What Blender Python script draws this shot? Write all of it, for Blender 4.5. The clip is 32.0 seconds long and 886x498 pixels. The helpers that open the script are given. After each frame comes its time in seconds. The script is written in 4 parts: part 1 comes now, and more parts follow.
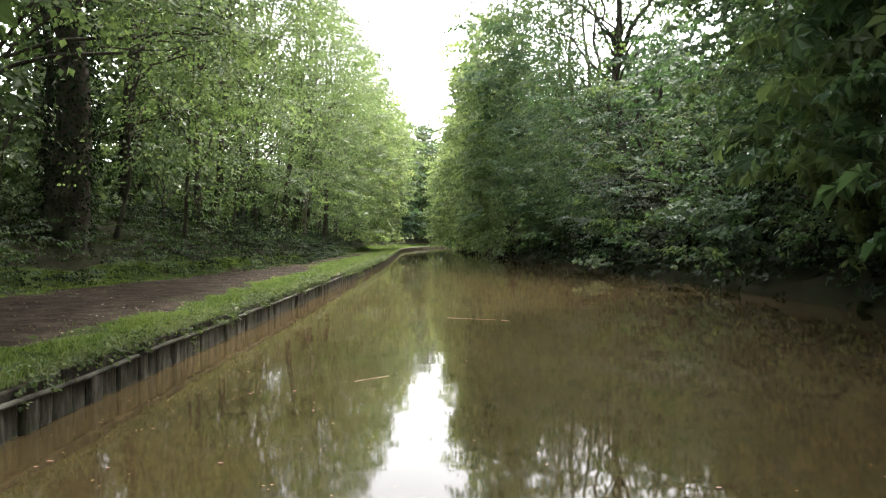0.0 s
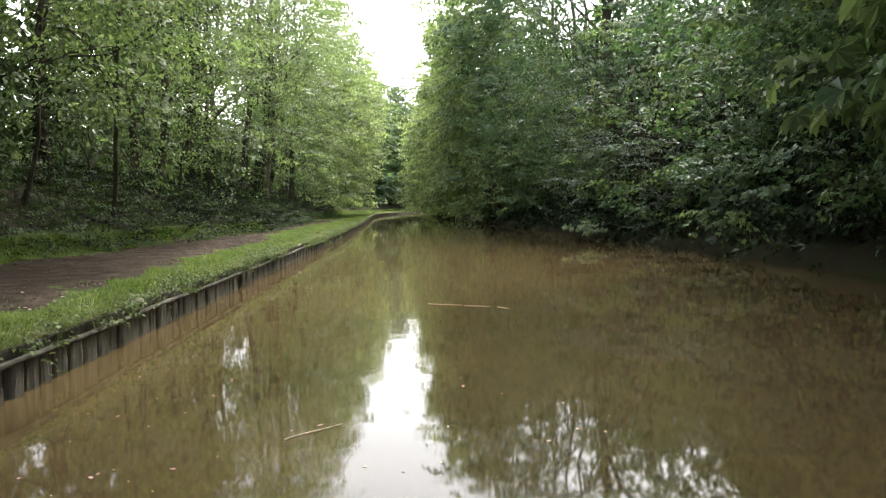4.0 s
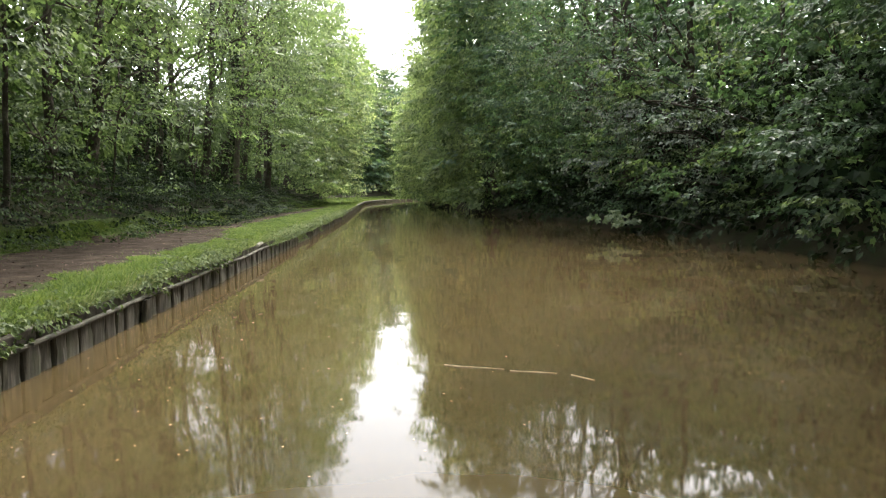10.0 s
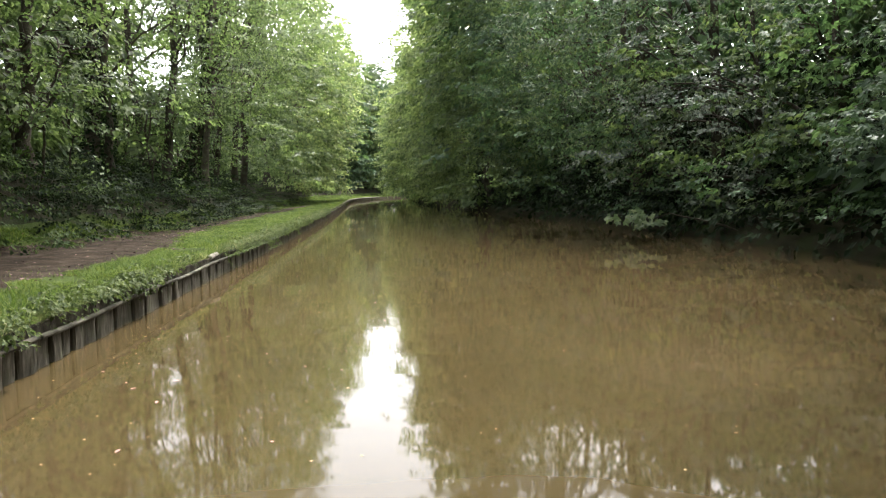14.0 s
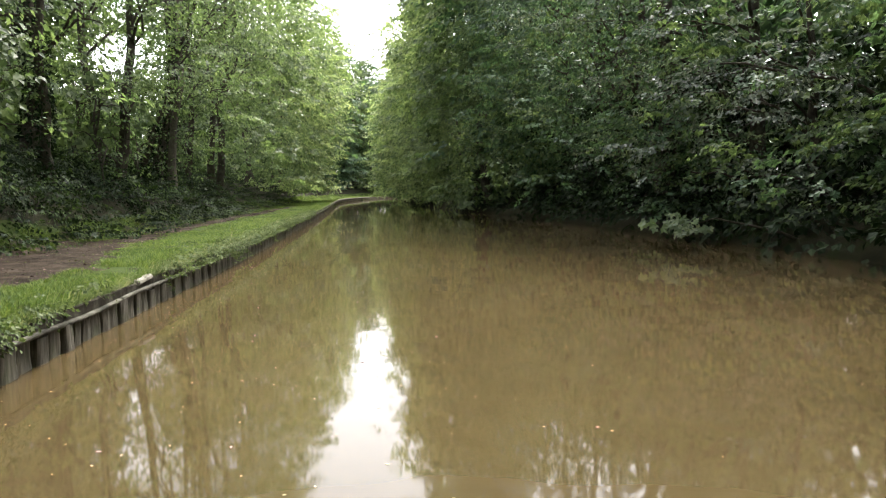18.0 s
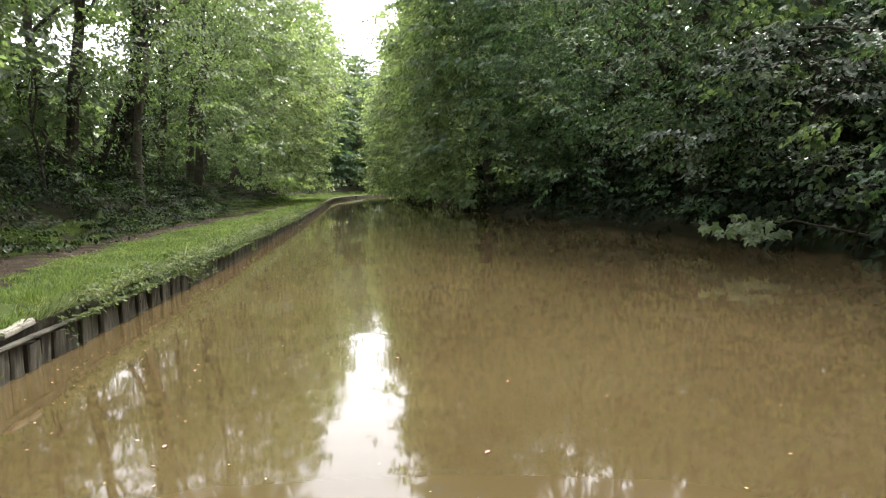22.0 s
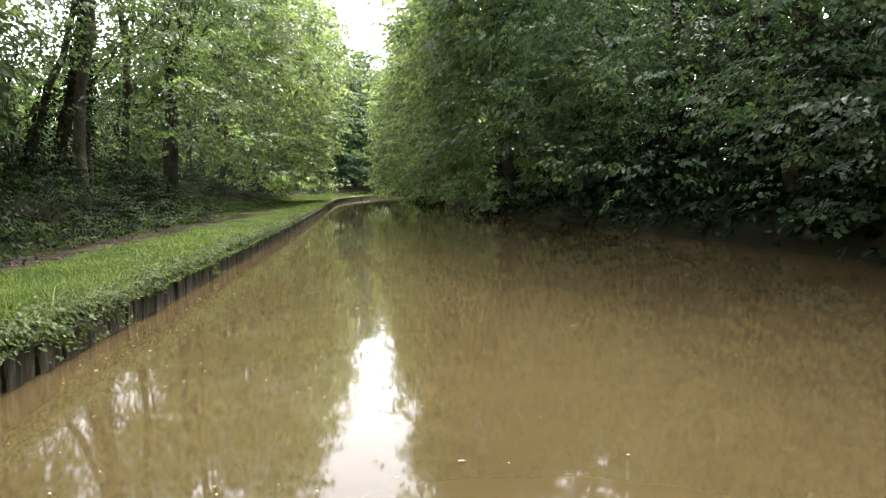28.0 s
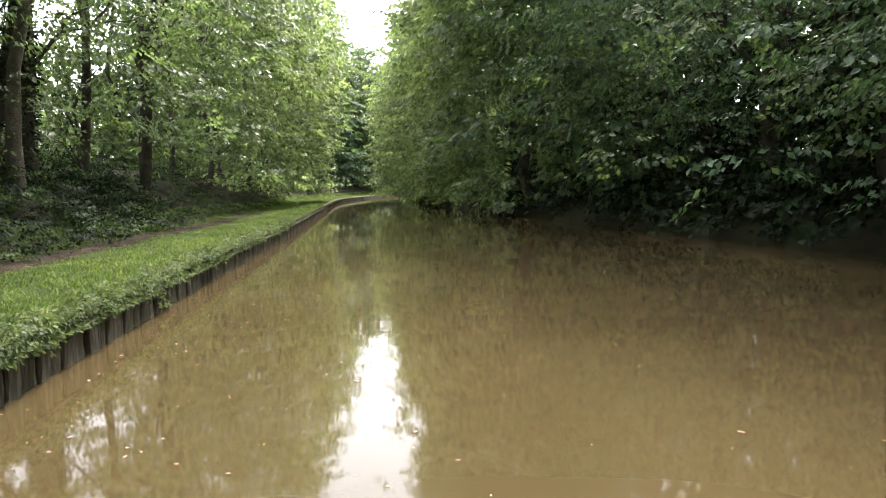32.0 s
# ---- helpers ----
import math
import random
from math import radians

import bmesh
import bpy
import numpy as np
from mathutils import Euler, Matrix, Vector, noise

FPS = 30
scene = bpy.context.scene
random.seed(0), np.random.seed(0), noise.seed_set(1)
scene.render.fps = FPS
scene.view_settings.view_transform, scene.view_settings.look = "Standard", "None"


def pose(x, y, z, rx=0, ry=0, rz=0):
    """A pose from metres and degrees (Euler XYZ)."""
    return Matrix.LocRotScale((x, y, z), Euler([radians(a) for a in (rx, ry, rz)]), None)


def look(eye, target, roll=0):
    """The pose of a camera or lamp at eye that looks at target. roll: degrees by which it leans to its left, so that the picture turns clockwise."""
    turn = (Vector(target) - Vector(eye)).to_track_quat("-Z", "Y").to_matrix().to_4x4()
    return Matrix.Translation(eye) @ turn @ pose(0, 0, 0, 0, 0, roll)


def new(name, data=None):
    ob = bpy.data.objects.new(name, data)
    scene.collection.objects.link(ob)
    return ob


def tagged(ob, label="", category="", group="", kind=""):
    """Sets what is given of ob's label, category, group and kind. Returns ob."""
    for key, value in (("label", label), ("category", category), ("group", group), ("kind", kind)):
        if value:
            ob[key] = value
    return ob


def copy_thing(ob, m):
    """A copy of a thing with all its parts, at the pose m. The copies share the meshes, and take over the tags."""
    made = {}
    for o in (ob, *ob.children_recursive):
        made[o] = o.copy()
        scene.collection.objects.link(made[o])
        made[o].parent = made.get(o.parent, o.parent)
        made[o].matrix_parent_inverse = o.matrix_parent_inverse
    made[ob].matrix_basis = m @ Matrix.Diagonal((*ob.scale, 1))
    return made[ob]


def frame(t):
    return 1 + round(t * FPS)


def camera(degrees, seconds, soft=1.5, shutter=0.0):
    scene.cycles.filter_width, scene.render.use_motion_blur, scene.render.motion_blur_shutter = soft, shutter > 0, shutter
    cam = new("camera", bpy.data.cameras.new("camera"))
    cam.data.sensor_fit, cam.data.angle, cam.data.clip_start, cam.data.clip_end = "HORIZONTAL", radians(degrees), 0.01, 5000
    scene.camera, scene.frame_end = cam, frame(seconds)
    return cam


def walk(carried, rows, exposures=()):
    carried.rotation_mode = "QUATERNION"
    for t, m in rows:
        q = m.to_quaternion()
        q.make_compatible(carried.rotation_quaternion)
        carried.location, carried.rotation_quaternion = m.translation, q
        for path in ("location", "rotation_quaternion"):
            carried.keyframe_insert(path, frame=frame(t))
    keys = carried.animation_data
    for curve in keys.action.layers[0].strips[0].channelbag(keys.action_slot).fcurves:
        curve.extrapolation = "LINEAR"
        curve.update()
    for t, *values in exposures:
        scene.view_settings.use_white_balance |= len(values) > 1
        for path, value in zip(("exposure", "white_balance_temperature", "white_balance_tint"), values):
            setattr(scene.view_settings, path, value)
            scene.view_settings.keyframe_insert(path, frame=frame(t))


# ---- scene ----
cam = camera(64.3, 32.0, soft=1.1)
METRES, EYE, TILT, LEAN, TURN = 25.0, 1.4575, -0.65, 0.2, 0.0
ROWS = [
    (0.0, 0.0, 0.0, 0.0, 0.0, 0.0, -0.0),
    (0.5, -0.0002, 0.0148, 0.0, -0.4, -0.51, 0.4),
    (1.0, -0.0006, 0.0296, 0.0001, -0.79, -1.05, 0.71),
    (1.5, -0.0008, 0.0442, 0.0003, -1.09, -1.5, 0.75),
    (2.0, -0.0014, 0.0588, 0.0007, -1.39, -1.72, 0.81),
    (2.5, -0.0019, 0.0734, 0.0008, -1.65, -1.82, 0.76),
    (3.0, -0.0025, 0.0885, 0.0011, -1.9, -2.12, 0.62),
    (3.5, -0.0027, 0.1029, 0.0012, -2.0, -2.54, 0.41),
    (5.5, -0.004, 0.1638, 0.0014, -2.27, -3.18, 0.35),
    (6.0, -0.0047, 0.1793, 0.0017, -2.42, -3.13, 0.32),
    (6.5, -0.0053, 0.1946, 0.0018, -2.54, -3.23, 0.42),
    (7.0, -0.006, 0.2097, 0.002, -2.58, -3.45, 0.39),
    (7.5, -0.0063, 0.2249, 0.0022, -2.54, -3.64, 0.45),
    (8.0, -0.0067, 0.2401, 0.0023, -2.53, -3.77, 0.44),
    (8.5, -0.0069, 0.2552, 0.0025, -2.6, -3.77, 0.45),
    (9.0, -0.0074, 0.2704, 0.0027, -2.69, -3.69, 0.44),
    (9.5, -0.0076, 0.2854, 0.0028, -2.79, -3.76, 0.49),
    (10.0, -0.0083, 0.3007, 0.003, -2.88, -3.91, 0.53),
    (10.5, -0.0088, 0.3157, 0.0031, -2.96, -4.07, 0.53),
    (11.0, -0.0091, 0.3305, 0.0033, -3.03, -4.13, 0.53),
    (11.5, -0.0094, 0.3457, 0.0036, -3.16, -4.12, 0.56),
    (12.0, -0.0097, 0.3609, 0.0039, -3.27, -4.06, 0.59),
    (12.5, -0.0098, 0.3761, 0.004, -3.44, -4.1, 0.68),
    (13.0, -0.0102, 0.3916, 0.0043, -3.59, -4.2, 0.71),
    (13.5, -0.0107, 0.4068, 0.0045, -3.73, -4.25, 0.74),
    (14.0, -0.0112, 0.4222, 0.0049, -3.91, -4.16, 0.72),
    (14.5, -0.0117, 0.4377, 0.0053, -4.04, -4.0, 0.66),
    (16.5, -0.0125, 0.501, 0.0064, -4.43, -4.29, 0.73),
    (17.0, -0.0129, 0.5167, 0.0065, -4.56, -4.22, 0.67),
    (17.5, -0.0134, 0.5323, 0.0065, -4.63, -4.12, 0.63),
    (18.0, -0.0139, 0.5486, 0.0066, -4.71, -4.17, 0.7),
    (18.5, -0.0143, 0.5641, 0.0067, -4.76, -4.23, 0.75),
    (19.0, -0.0146, 0.5798, 0.0068, -4.75, -4.28, 0.77),
    (19.5, -0.015, 0.5954, 0.0072, -4.81, -4.22, 0.77),
    (20.0, -0.0153, 0.6114, 0.0076, -4.88, -4.14, 0.76),
    (20.5, -0.0155, 0.6274, 0.0077, -4.96, -4.17, 0.83),
    (21.0, -0.0159, 0.6433, 0.0078, -5.0, -4.26, 0.88),
    (21.5, -0.0165, 0.6591, 0.0079, -5.08, -4.37, 0.96),
    (22.0, -0.0168, 0.6748, 0.0083, -5.14, -4.39, 1.05),
    (22.5, -0.0174, 0.6907, 0.0084, -5.17, -4.35, 1.04),
    (23.0, -0.0176, 0.7067, 0.0088, -5.2, -4.34, 1.07),
    (23.5, -0.0179, 0.7225, 0.0089, -5.21, -4.39, 1.03),
    (24.0, -0.0182, 0.7381, 0.0092, -5.18, -4.49, 1.0),
    (24.5, -0.0184, 0.754, 0.0094, -5.15, -4.54, 1.02),
    (25.0, -0.0189, 0.7699, 0.0098, -5.1, -4.5, 1.02),
    (25.5, -0.0193, 0.7858, 0.0102, -5.06, -4.4, 0.98),
    (27.5, -0.0214, 0.8535, 0.0099, -4.8, -4.42, 1.0),
    (28.0, -0.0221, 0.8694, 0.01, -4.72, -4.35, 1.0),
    (28.5, -0.0224, 0.8856, 0.0101, -4.67, -4.28, 1.05),
    (29.0, -0.0228, 0.902, 0.0102, -4.66, -4.25, 1.16),
    (29.5, -0.0234, 0.918, 0.0104, -4.69, -4.32, 1.28),
    (30.0, -0.0235, 0.9339, 0.0105, -4.68, -4.41, 1.24),
    (30.5, -0.0243, 0.9505, 0.0106, -4.67, -4.48, 1.29),
    (31.0, -0.0249, 0.9668, 0.0108, -4.67, -4.46, 1.31),
    (31.5, -0.0256, 0.9831, 0.0112, -4.65, -4.4, 1.32),
    (32.0, -0.0264, 0.9995, 0.0117, -4.64, -4.38, 1.29),
]
EXPOSURES = [(0.0, 1.05, 6500, 10), (6.0, 1.02, 6500, 10), (13.0, 1.0, 6480, 10), (22.0, 0.98, 6480, 11), (32.0, 1.15, 6480, 12)]
walk(cam, [(t, pose(0, 0, EYE, TILT, LEAN, TURN) @ pose(METRES * x, METRES * y, METRES * z, 90 + pitch, roll, yaw)) for t, x, y, z, yaw, pitch, roll in ROWS], EXPOSURES)

# ---- light ----
SUN_ELEV, SUN_AZ = 58.0, 21.0          # azimuth clockwise from the canal's line ahead (+y)
world = bpy.data.worlds.new("world")
scene.world = world
world.use_nodes = True
wn = world.node_tree.nodes
wl = world.node_tree.links
wn.clear()
sky = wn.new("ShaderNodeTexSky")
sky.sky_type = 'NISHITA'
sky.sun_disc = False
sky.sun_elevation, sky.sun_rotation = radians(SUN_ELEV), radians(SUN_AZ)
sky.air_density, sky.dust_density, sky.ozone_density = 1.0, 5.0, 1.0
hsv = wn.new("ShaderNodeHueSaturation")
hsv.inputs["Saturation"].default_value = 0.2
hsv.inputs["Value"].default_value = 2.8
bg = wn.new("ShaderNodeBackground")
bg.inputs["Strength"].default_value = 0.15
wout = wn.new("ShaderNodeOutputWorld")
wl.new(sky.outputs[0], hsv.inputs["Color"])
wl.new(hsv.outputs[0], bg.inputs["Color"])
wl.new(bg.outputs[0], wout.inputs["Surface"])

sun_data = bpy.data.lights.new("sun", "SUN")
sun_data.energy, sun_data.angle, sun_data.color = 3.9, radians(2.5), (1.0, 0.95, 0.87)
sun = new("sun", sun_data)
_e, _a = radians(SUN_ELEV), radians(SUN_AZ)
sun.matrix_world = look((0, 0, 0), (-math.sin(_a) * math.cos(_e), -math.cos(_a) * math.cos(_e), -math.sin(_e)))


# ---- materials ----
class Nodes:
    """A small wrapper to write node materials in few lines."""

    def __init__(self, name):
        self.mat = bpy.data.materials.new(name)
        self.mat.use_nodes = True
        self.n, self.l = self.mat.node_tree.nodes, self.mat.node_tree.links
        self.n.clear()
        self.out = self.n.new("ShaderNodeOutputMaterial")

    def node(self, kind, ins=None, **props):
        nd = self.n.new("ShaderNode" + kind)
        for k, v in props.items():
            setattr(nd, k, v)
        for k, v in (ins or {}).items():
            if isinstance(v, bpy.types.NodeSocket):
                self.l.new(v, nd.inputs[k])
            else:
                nd.inputs[k].default_value = v
        return nd

    def coord(self, which="Object"):
        return self.node("TexCoord").outputs[which]

    def noise(self, vec, scale, detail=4.0, rough=0.55):
        return self.node("TexNoise", {"Vector": vec, "Scale": scale, "Detail": detail, "Roughness": rough}).outputs["Fac"]

    def ramp(self, fac, *stops):
        nd = self.node("ValToRGB", {"Fac": fac})
        el = nd.color_ramp.elements
        while len(el) < len(stops):
            el.new(0.5)
        for e, (p, c) in zip(el, stops):
            e.position, e.color = p, (*c, 1.0)
        return nd.outputs["Color"]

    def mix(self, fac, a, b, blend="MIX"):
        nd = self.node("Mix", data_type="RGBA", blend_type=blend)
        for sock, v in ((nd.inputs[0], fac), (nd.inputs[6], a), (nd.inputs[7], b)):
            if isinstance(v, bpy.types.NodeSocket):
                self.l.new(v, sock)
            else:
                sock.default_value = v if not isinstance(v, tuple) else (*v, 1.0)
        return nd.outputs[2]

    def bump(self, height, strength=0.3, dist=0.02):
        return self.node("Bump", {"Height": height, "Strength": strength, "Distance": dist}).outputs["Normal"]

    def finish(self, shader):
        self.l.new(shader, self.out.inputs["Surface"])
        return self.mat


def rough_mat(name, stops, scale=8.0, fine=60.0, rough=0.9, bump=0.5, dist=0.02, spec=0.06):
    m = Nodes(name)
    co = m.coord()
    big, small = m.noise(co, scale), m.noise(co, fine, 3.0)
    col = m.ramp(big, *stops)
    col = m.mix(0.5, col, m.ramp(small, (0.3, (0.35, 0.35, 0.35)), (0.7, (0.75, 0.75, 0.75))), "OVERLAY")
    b = m.node("BsdfPrincipled", {"Base Color": col, "Roughness": rough, "Specular IOR Level": spec,
                                  "Normal": m.bump(small, bump, dist)})
    return m.finish(b.outputs[0])


def leaf_mat(name, dark, mid, light, thru=0.35, rough=0.45, spec=0.35):
    m = Nodes(name)
    geo = m.node("NewGeometry")
    patch = m.noise(m.coord(), 0.7, 2.0)
    per = m.node("Math", {0: geo.outputs["Random Per Island"], 1: patch}, operation="ADD").outputs[0]
    fac = m.node("Math", {0: per, 1: 0.5}, operation="MULTIPLY").outputs[0]
    dark, mid, light = [(r * 1.1 * k, g * k, b * 1.5 * k) for k, (r, g, b) in ((0.75, dark), (0.95, mid), (1.05, light))]
    col = m.ramp(fac, (0.2, dark), (0.48, mid), (0.8, light))
    b = m.node("BsdfPrincipled", {"Base Color": col, "Roughness": rough, "Specular IOR Level": spec})
    t = m.node("BsdfTranslucent", {"Color": m.mix(1.0, col, (1.75, 1.8, 1.1), "MULTIPLY")})
    mx = m.node("MixShader", {0: thru, 1: b.outputs[0], 2: t.outputs[0]})
    return m.finish(mx.outputs[0])


LEAF_DEEP = leaf_mat("leaf_deep_green", (0.03, 0.062, 0.022), (0.05, 0.098, 0.034), (0.086, 0.15, 0.05), 0.34, 0.5, 0.2)
LEAF_MID = leaf_mat("leaf_mid_green", (0.036, 0.064, 0.02), (0.068, 0.11, 0.033), (0.115, 0.168, 0.054), 0.44, 0.5, 0.2)
LEAF_FRESH = leaf_mat("leaf_fresh_green", (0.047, 0.08, 0.024), (0.085, 0.138, 0.04), (0.145, 0.205, 0.068), 0.52, 0.42, 0.45)
LEAF_GREY = leaf_mat("leaf_greyish_green", (0.034, 0.056, 0.028), (0.06, 0.09, 0.042), (0.1, 0.13, 0.062), 0.36, 0.4, 0.4)
# ivy and bank greens set below real leaf tone: canopy shade put in
LEAF_IVY_SHADED = leaf_mat("leaf_ivy_shaded", (0.008, 0.016, 0.005), (0.014, 0.027, 0.008), (0.028, 0.048, 0.014), 0.15, 0.55, 0.07)
LEAF_BANK_SHADED = leaf_mat("leaf_bank_herbs_shaded", (0.016, 0.036, 0.007), (0.031, 0.061, 0.012), (0.062, 0.102, 0.022), 0.3, 0.5, 0.15)
GRASS = leaf_mat("grass_blades", (0.026, 0.056, 0.007), (0.055, 0.1, 0.013), (0.125, 0.165, 0.034), 0.4, 0.6, 0.15)
FRINGE = leaf_mat("fringe_grass", (0.05, 0.085, 0.02), (0.095, 0.14, 0.04), (0.19, 0.21, 0.085), 0.38, 0.55, 0.2)
DRY = leaf_mat("dry_leaves", (0.09, 0.06, 0.035), (0.2, 0.145, 0.085), (0.36, 0.28, 0.18), 0.1, 0.7)
LITTER = leaf_mat("leaf_litter", (0.02, 0.014, 0.009), (0.055, 0.04, 0.025), (0.26, 0.2, 0.13), 0.05, 0.8, 0.1)
BARK = rough_mat("bark", [(0.3, (0.03, 0.026, 0.02)), (0.55, (0.065, 0.057, 0.044)), (0.75, (0.1, 0.1, 0.07))], 3.0, 26.0, 0.95, 0.9, 0.04)
BARK_PALE = rough_mat("pale_bark", [(0.3, (0.06, 0.052, 0.042)), (0.55, (0.12, 0.105, 0.085)), (0.75, (0.17, 0.165, 0.12))], 3.0, 26.0, 0.95, 0.8, 0.03)
SOIL = rough_mat("woodland_soil", [(0.3, (0.014, 0.014, 0.008)), (0.5, (0.024, 0.022, 0.013)), (0.7, (0.02, 0.028, 0.01))], 1.6, 30.0, 0.95, 0.8, 0.05)
PATH_EARTH = rough_mat("trodden_earth", [(0.3, (0.014, 0.01, 0.007)), (0.5, (0.03, 0.022, 0.016)), (0.72, (0.062, 0.047, 0.035))], 3.2, 38.0, 0.9, 0.9, 0.04)


def pile_mat():
    """Grey weathered board with upright streaks, algae and pale worn patches, varied from pile to pile."""
    m = Nodes("weathered_piling")
    shift = m.node("VectorMath", {0: m.coord(), 1: m.node("CombineXYZ", {0: 0.0, 1: m.node("Math", {0: m.node("ObjectInfo").outputs["Random"], 1: 37.0}, operation="MULTIPLY").outputs[0], 2: 0.0}).outputs[0]}, operation="ADD").outputs[0]
    streak = m.noise(m.node("Mapping", {"Vector": shift, "Scale": (1.0, 1.0, 0.16)}).outputs[0], 26.0, 4.0)
    blotch, fine = m.noise(shift, 5.0, 3.0), m.noise(shift, 90.0, 3.0)
    col = m.ramp(streak, (0.3, (0.035, 0.032, 0.024)), (0.5, (0.068, 0.062, 0.048)), (0.74, (0.135, 0.124, 0.1)))
    col = m.mix(m.ramp(blotch, (0.5, (0.0, 0.0, 0.0)), (0.7, (0.6, 0.6, 0.6))), col, (0.05, 0.058, 0.028))
    col = m.mix(0.4, col, m.ramp(fine, (0.3, (0.35, 0.35, 0.35)), (0.7, (0.7, 0.7, 0.7))), "OVERLAY")
    b = m.node("BsdfPrincipled", {"Base Color": col, "Roughness": 0.85, "Specular IOR Level": 0.15, "Normal": m.bump(streak, 0.5, 0.008)})
    return m.finish(b.outputs[0])


PILE_MAT = pile_mat()
PLANK_MAT = rough_mat("dark_capping_plank", [(0.3, (0.022, 0.02, 0.016)), (0.5, (0.045, 0.04, 0.031)), (0.72, (0.1, 0.094, 0.076))], 6.0, 60.0, 0.85, 0.5, 0.008)
RAIL_MAT = rough_mat("weathered_rail", [(0.3, (0.035, 0.033, 0.027)), (0.5, (0.075, 0.07, 0.058)), (0.7, (0.14, 0.133, 0.11))], 5.0, 70.0, 0.8, 0.4, 0.008)
STONE = rough_mat("pale_coping_stone", [(0.3, (0.13, 0.12, 0.1)), (0.5, (0.24, 0.225, 0.195)), (0.7, (0.33, 0.31, 0.27))], 6.0, 50.0, 0.85, 0.4, 0.01)
EDGE_SOIL = rough_mat("edge_soil", [(0.3, (0.03, 0.025, 0.018)), (0.5, (0.06, 0.05, 0.035)), (0.7, (0.08, 0.085, 0.04))], 4.0, 40.0, 0.95, 0.8, 0.03)
# turf darkened, with the shade between grass blades put into its colour
TURF_SHADED = rough_mat("turf", [(0.3, (0.026, 0.032, 0.012)), (0.5, (0.038, 0.055, 0.014)), (0.7, (0.05, 0.07, 0.02))], 2.5, 60.0, 0.95, 0.8, 0.03)
# paler green for far trees: sunlight put into the leaf colour
LEAF_SUNLIT = leaf_mat("leaf_sunlit_green", (0.085, 0.13, 0.042), (0.14, 0.2, 0.066), (0.22, 0.285, 0.1), 0.58, 0.42, 0.45)
LEAF_EDGE = leaf_mat("leaf_edge_weeds", (0.036, 0.062, 0.015), (0.066, 0.103, 0.026), (0.12, 0.16, 0.05), 0.3, 0.55, 0.15)
SPECK = rough_mat("plant_debris", [(0.3, (0.14, 0.11, 0.06)), (0.7, (0.4, 0.34, 0.22))], 3.0, 60.0, 0.8, 0.2, 0.002)
DRY_STEM = rough_mat("dry_stem", [(0.3, (0.4, 0.34, 0.22)), (0.7, (0.6, 0.54, 0.4))], 8.0, 60.0, 0.7, 0.3, 0.004)


def water_mat():
    m = Nodes("muddy_canal_water")
    co = m.coord()
    silt = m.noise(co, 0.35, 3.0)
    col = m.ramp(silt, (0.3, (0.049, 0.0355, 0.016)), (0.7, (0.063, 0.0463, 0.0215)))
    st = m.node("Mapping", {"Vector": co, "Scale": (0.6, 1.15, 1.0)}).outputs[0]
    h1 = m.noise(st, 0.9, 2.0, 0.45)
    h2 = m.noise(st, 5.5, 1.0, 0.4)
    calm = m.ramp(m.noise(co, 0.22, 1.0), (0.45, (0.004, 0.004, 0.004)), (0.7, (0.03, 0.03, 0.03)))
    h = m.node("Math", {0: h2, 1: calm, 2: h1}, operation="MULTIPLY_ADD").outputs[0]
    b = m.node("BsdfPrincipled", {"Base Color": col, "Roughness": 0.038, "IOR": 1.33,
                                  "Normal": m.bump(h, 0.07, 0.05)})
    return m.finish(b.outputs[0])


WATER = water_mat()


# ---- plan of the canal ----
def along(table):
    ys, vs = [p[0] for p in table], [p[1] for p in table]
    return lambda y: np.interp(y, ys, vs)


EDGE_L = along([(-60, -3.0), (0, -3.2), (10, -3.3), (22, -3.45), (31, -3.52), (38, -3.7), (46, -3.85), (57, -4.25), (78, -5.1), (90, -5.6), (100, -5.9), (110, -5.6), (125, -4.0), (140, -0.9), (150, 2.8), (165, 12.0), (190, 36.0), (400, 300.0)])
WIDTH = along([(-60, 12.0), (30, 12.0), (40, 11.4), (50, 10.6), (62, 9.8), (80, 9.0), (112, 8.6), (400, 8.6)])
PATH_IN = along([(-60, 0.7), (13, 0.68), (17, 0.9), (20, 0.8), (23.5, 0.72), (25.4, 1.15), (28, 1.75), (33, 2.05), (38, 1.98), (48, 1.9), (60, 1.6), (400, 1.6)])
PATH_OUT = along([(-60, 4.6), (8, 4.7), (15, 4.4), (18, 3.7), (22, 3.6), (25, 3.2), (28, 2.9), (30, 2.72), (36, 2.65), (42, 2.85), (48, 2.6), (60, 2.2), (400, 2.2)])
BANK_FOOT = along([(-60, 5.0), (14, 4.9), (20, 3.9), (26, 3.1), (34, 3.0), (48, 3.1), (70, 3.2), (95, 3.8), (400, 4.5)])
FRONT_R = along([(-20, 6.3), (5, 6.2), (10, 6.0), (15, 6.8), (20, 7.2), (25, 7.2), (28, 6.8), (31, 6.1), (33, 5.1), (36, 4.7), (40, 4.1), (50, 3.7), (62, 2.5), (80, 0.9), (100, -0.8), (114, -1.7), (121, 0.5), (130, 4.0), (150, 9.0)])
FRONT_L = along([(-20, -4.2), (10, -4.2), (18, -4.5), (25, -5.0), (32, -5.4), (45, -5.6), (60, -5.4), (80, -4.7), (86, -4.9), (90, -10.5), (130, -9.5), (150, -4.0)])


def lump(x, y, s):
    return noise.noise(Vector((x * s, y * s, 0.37)))


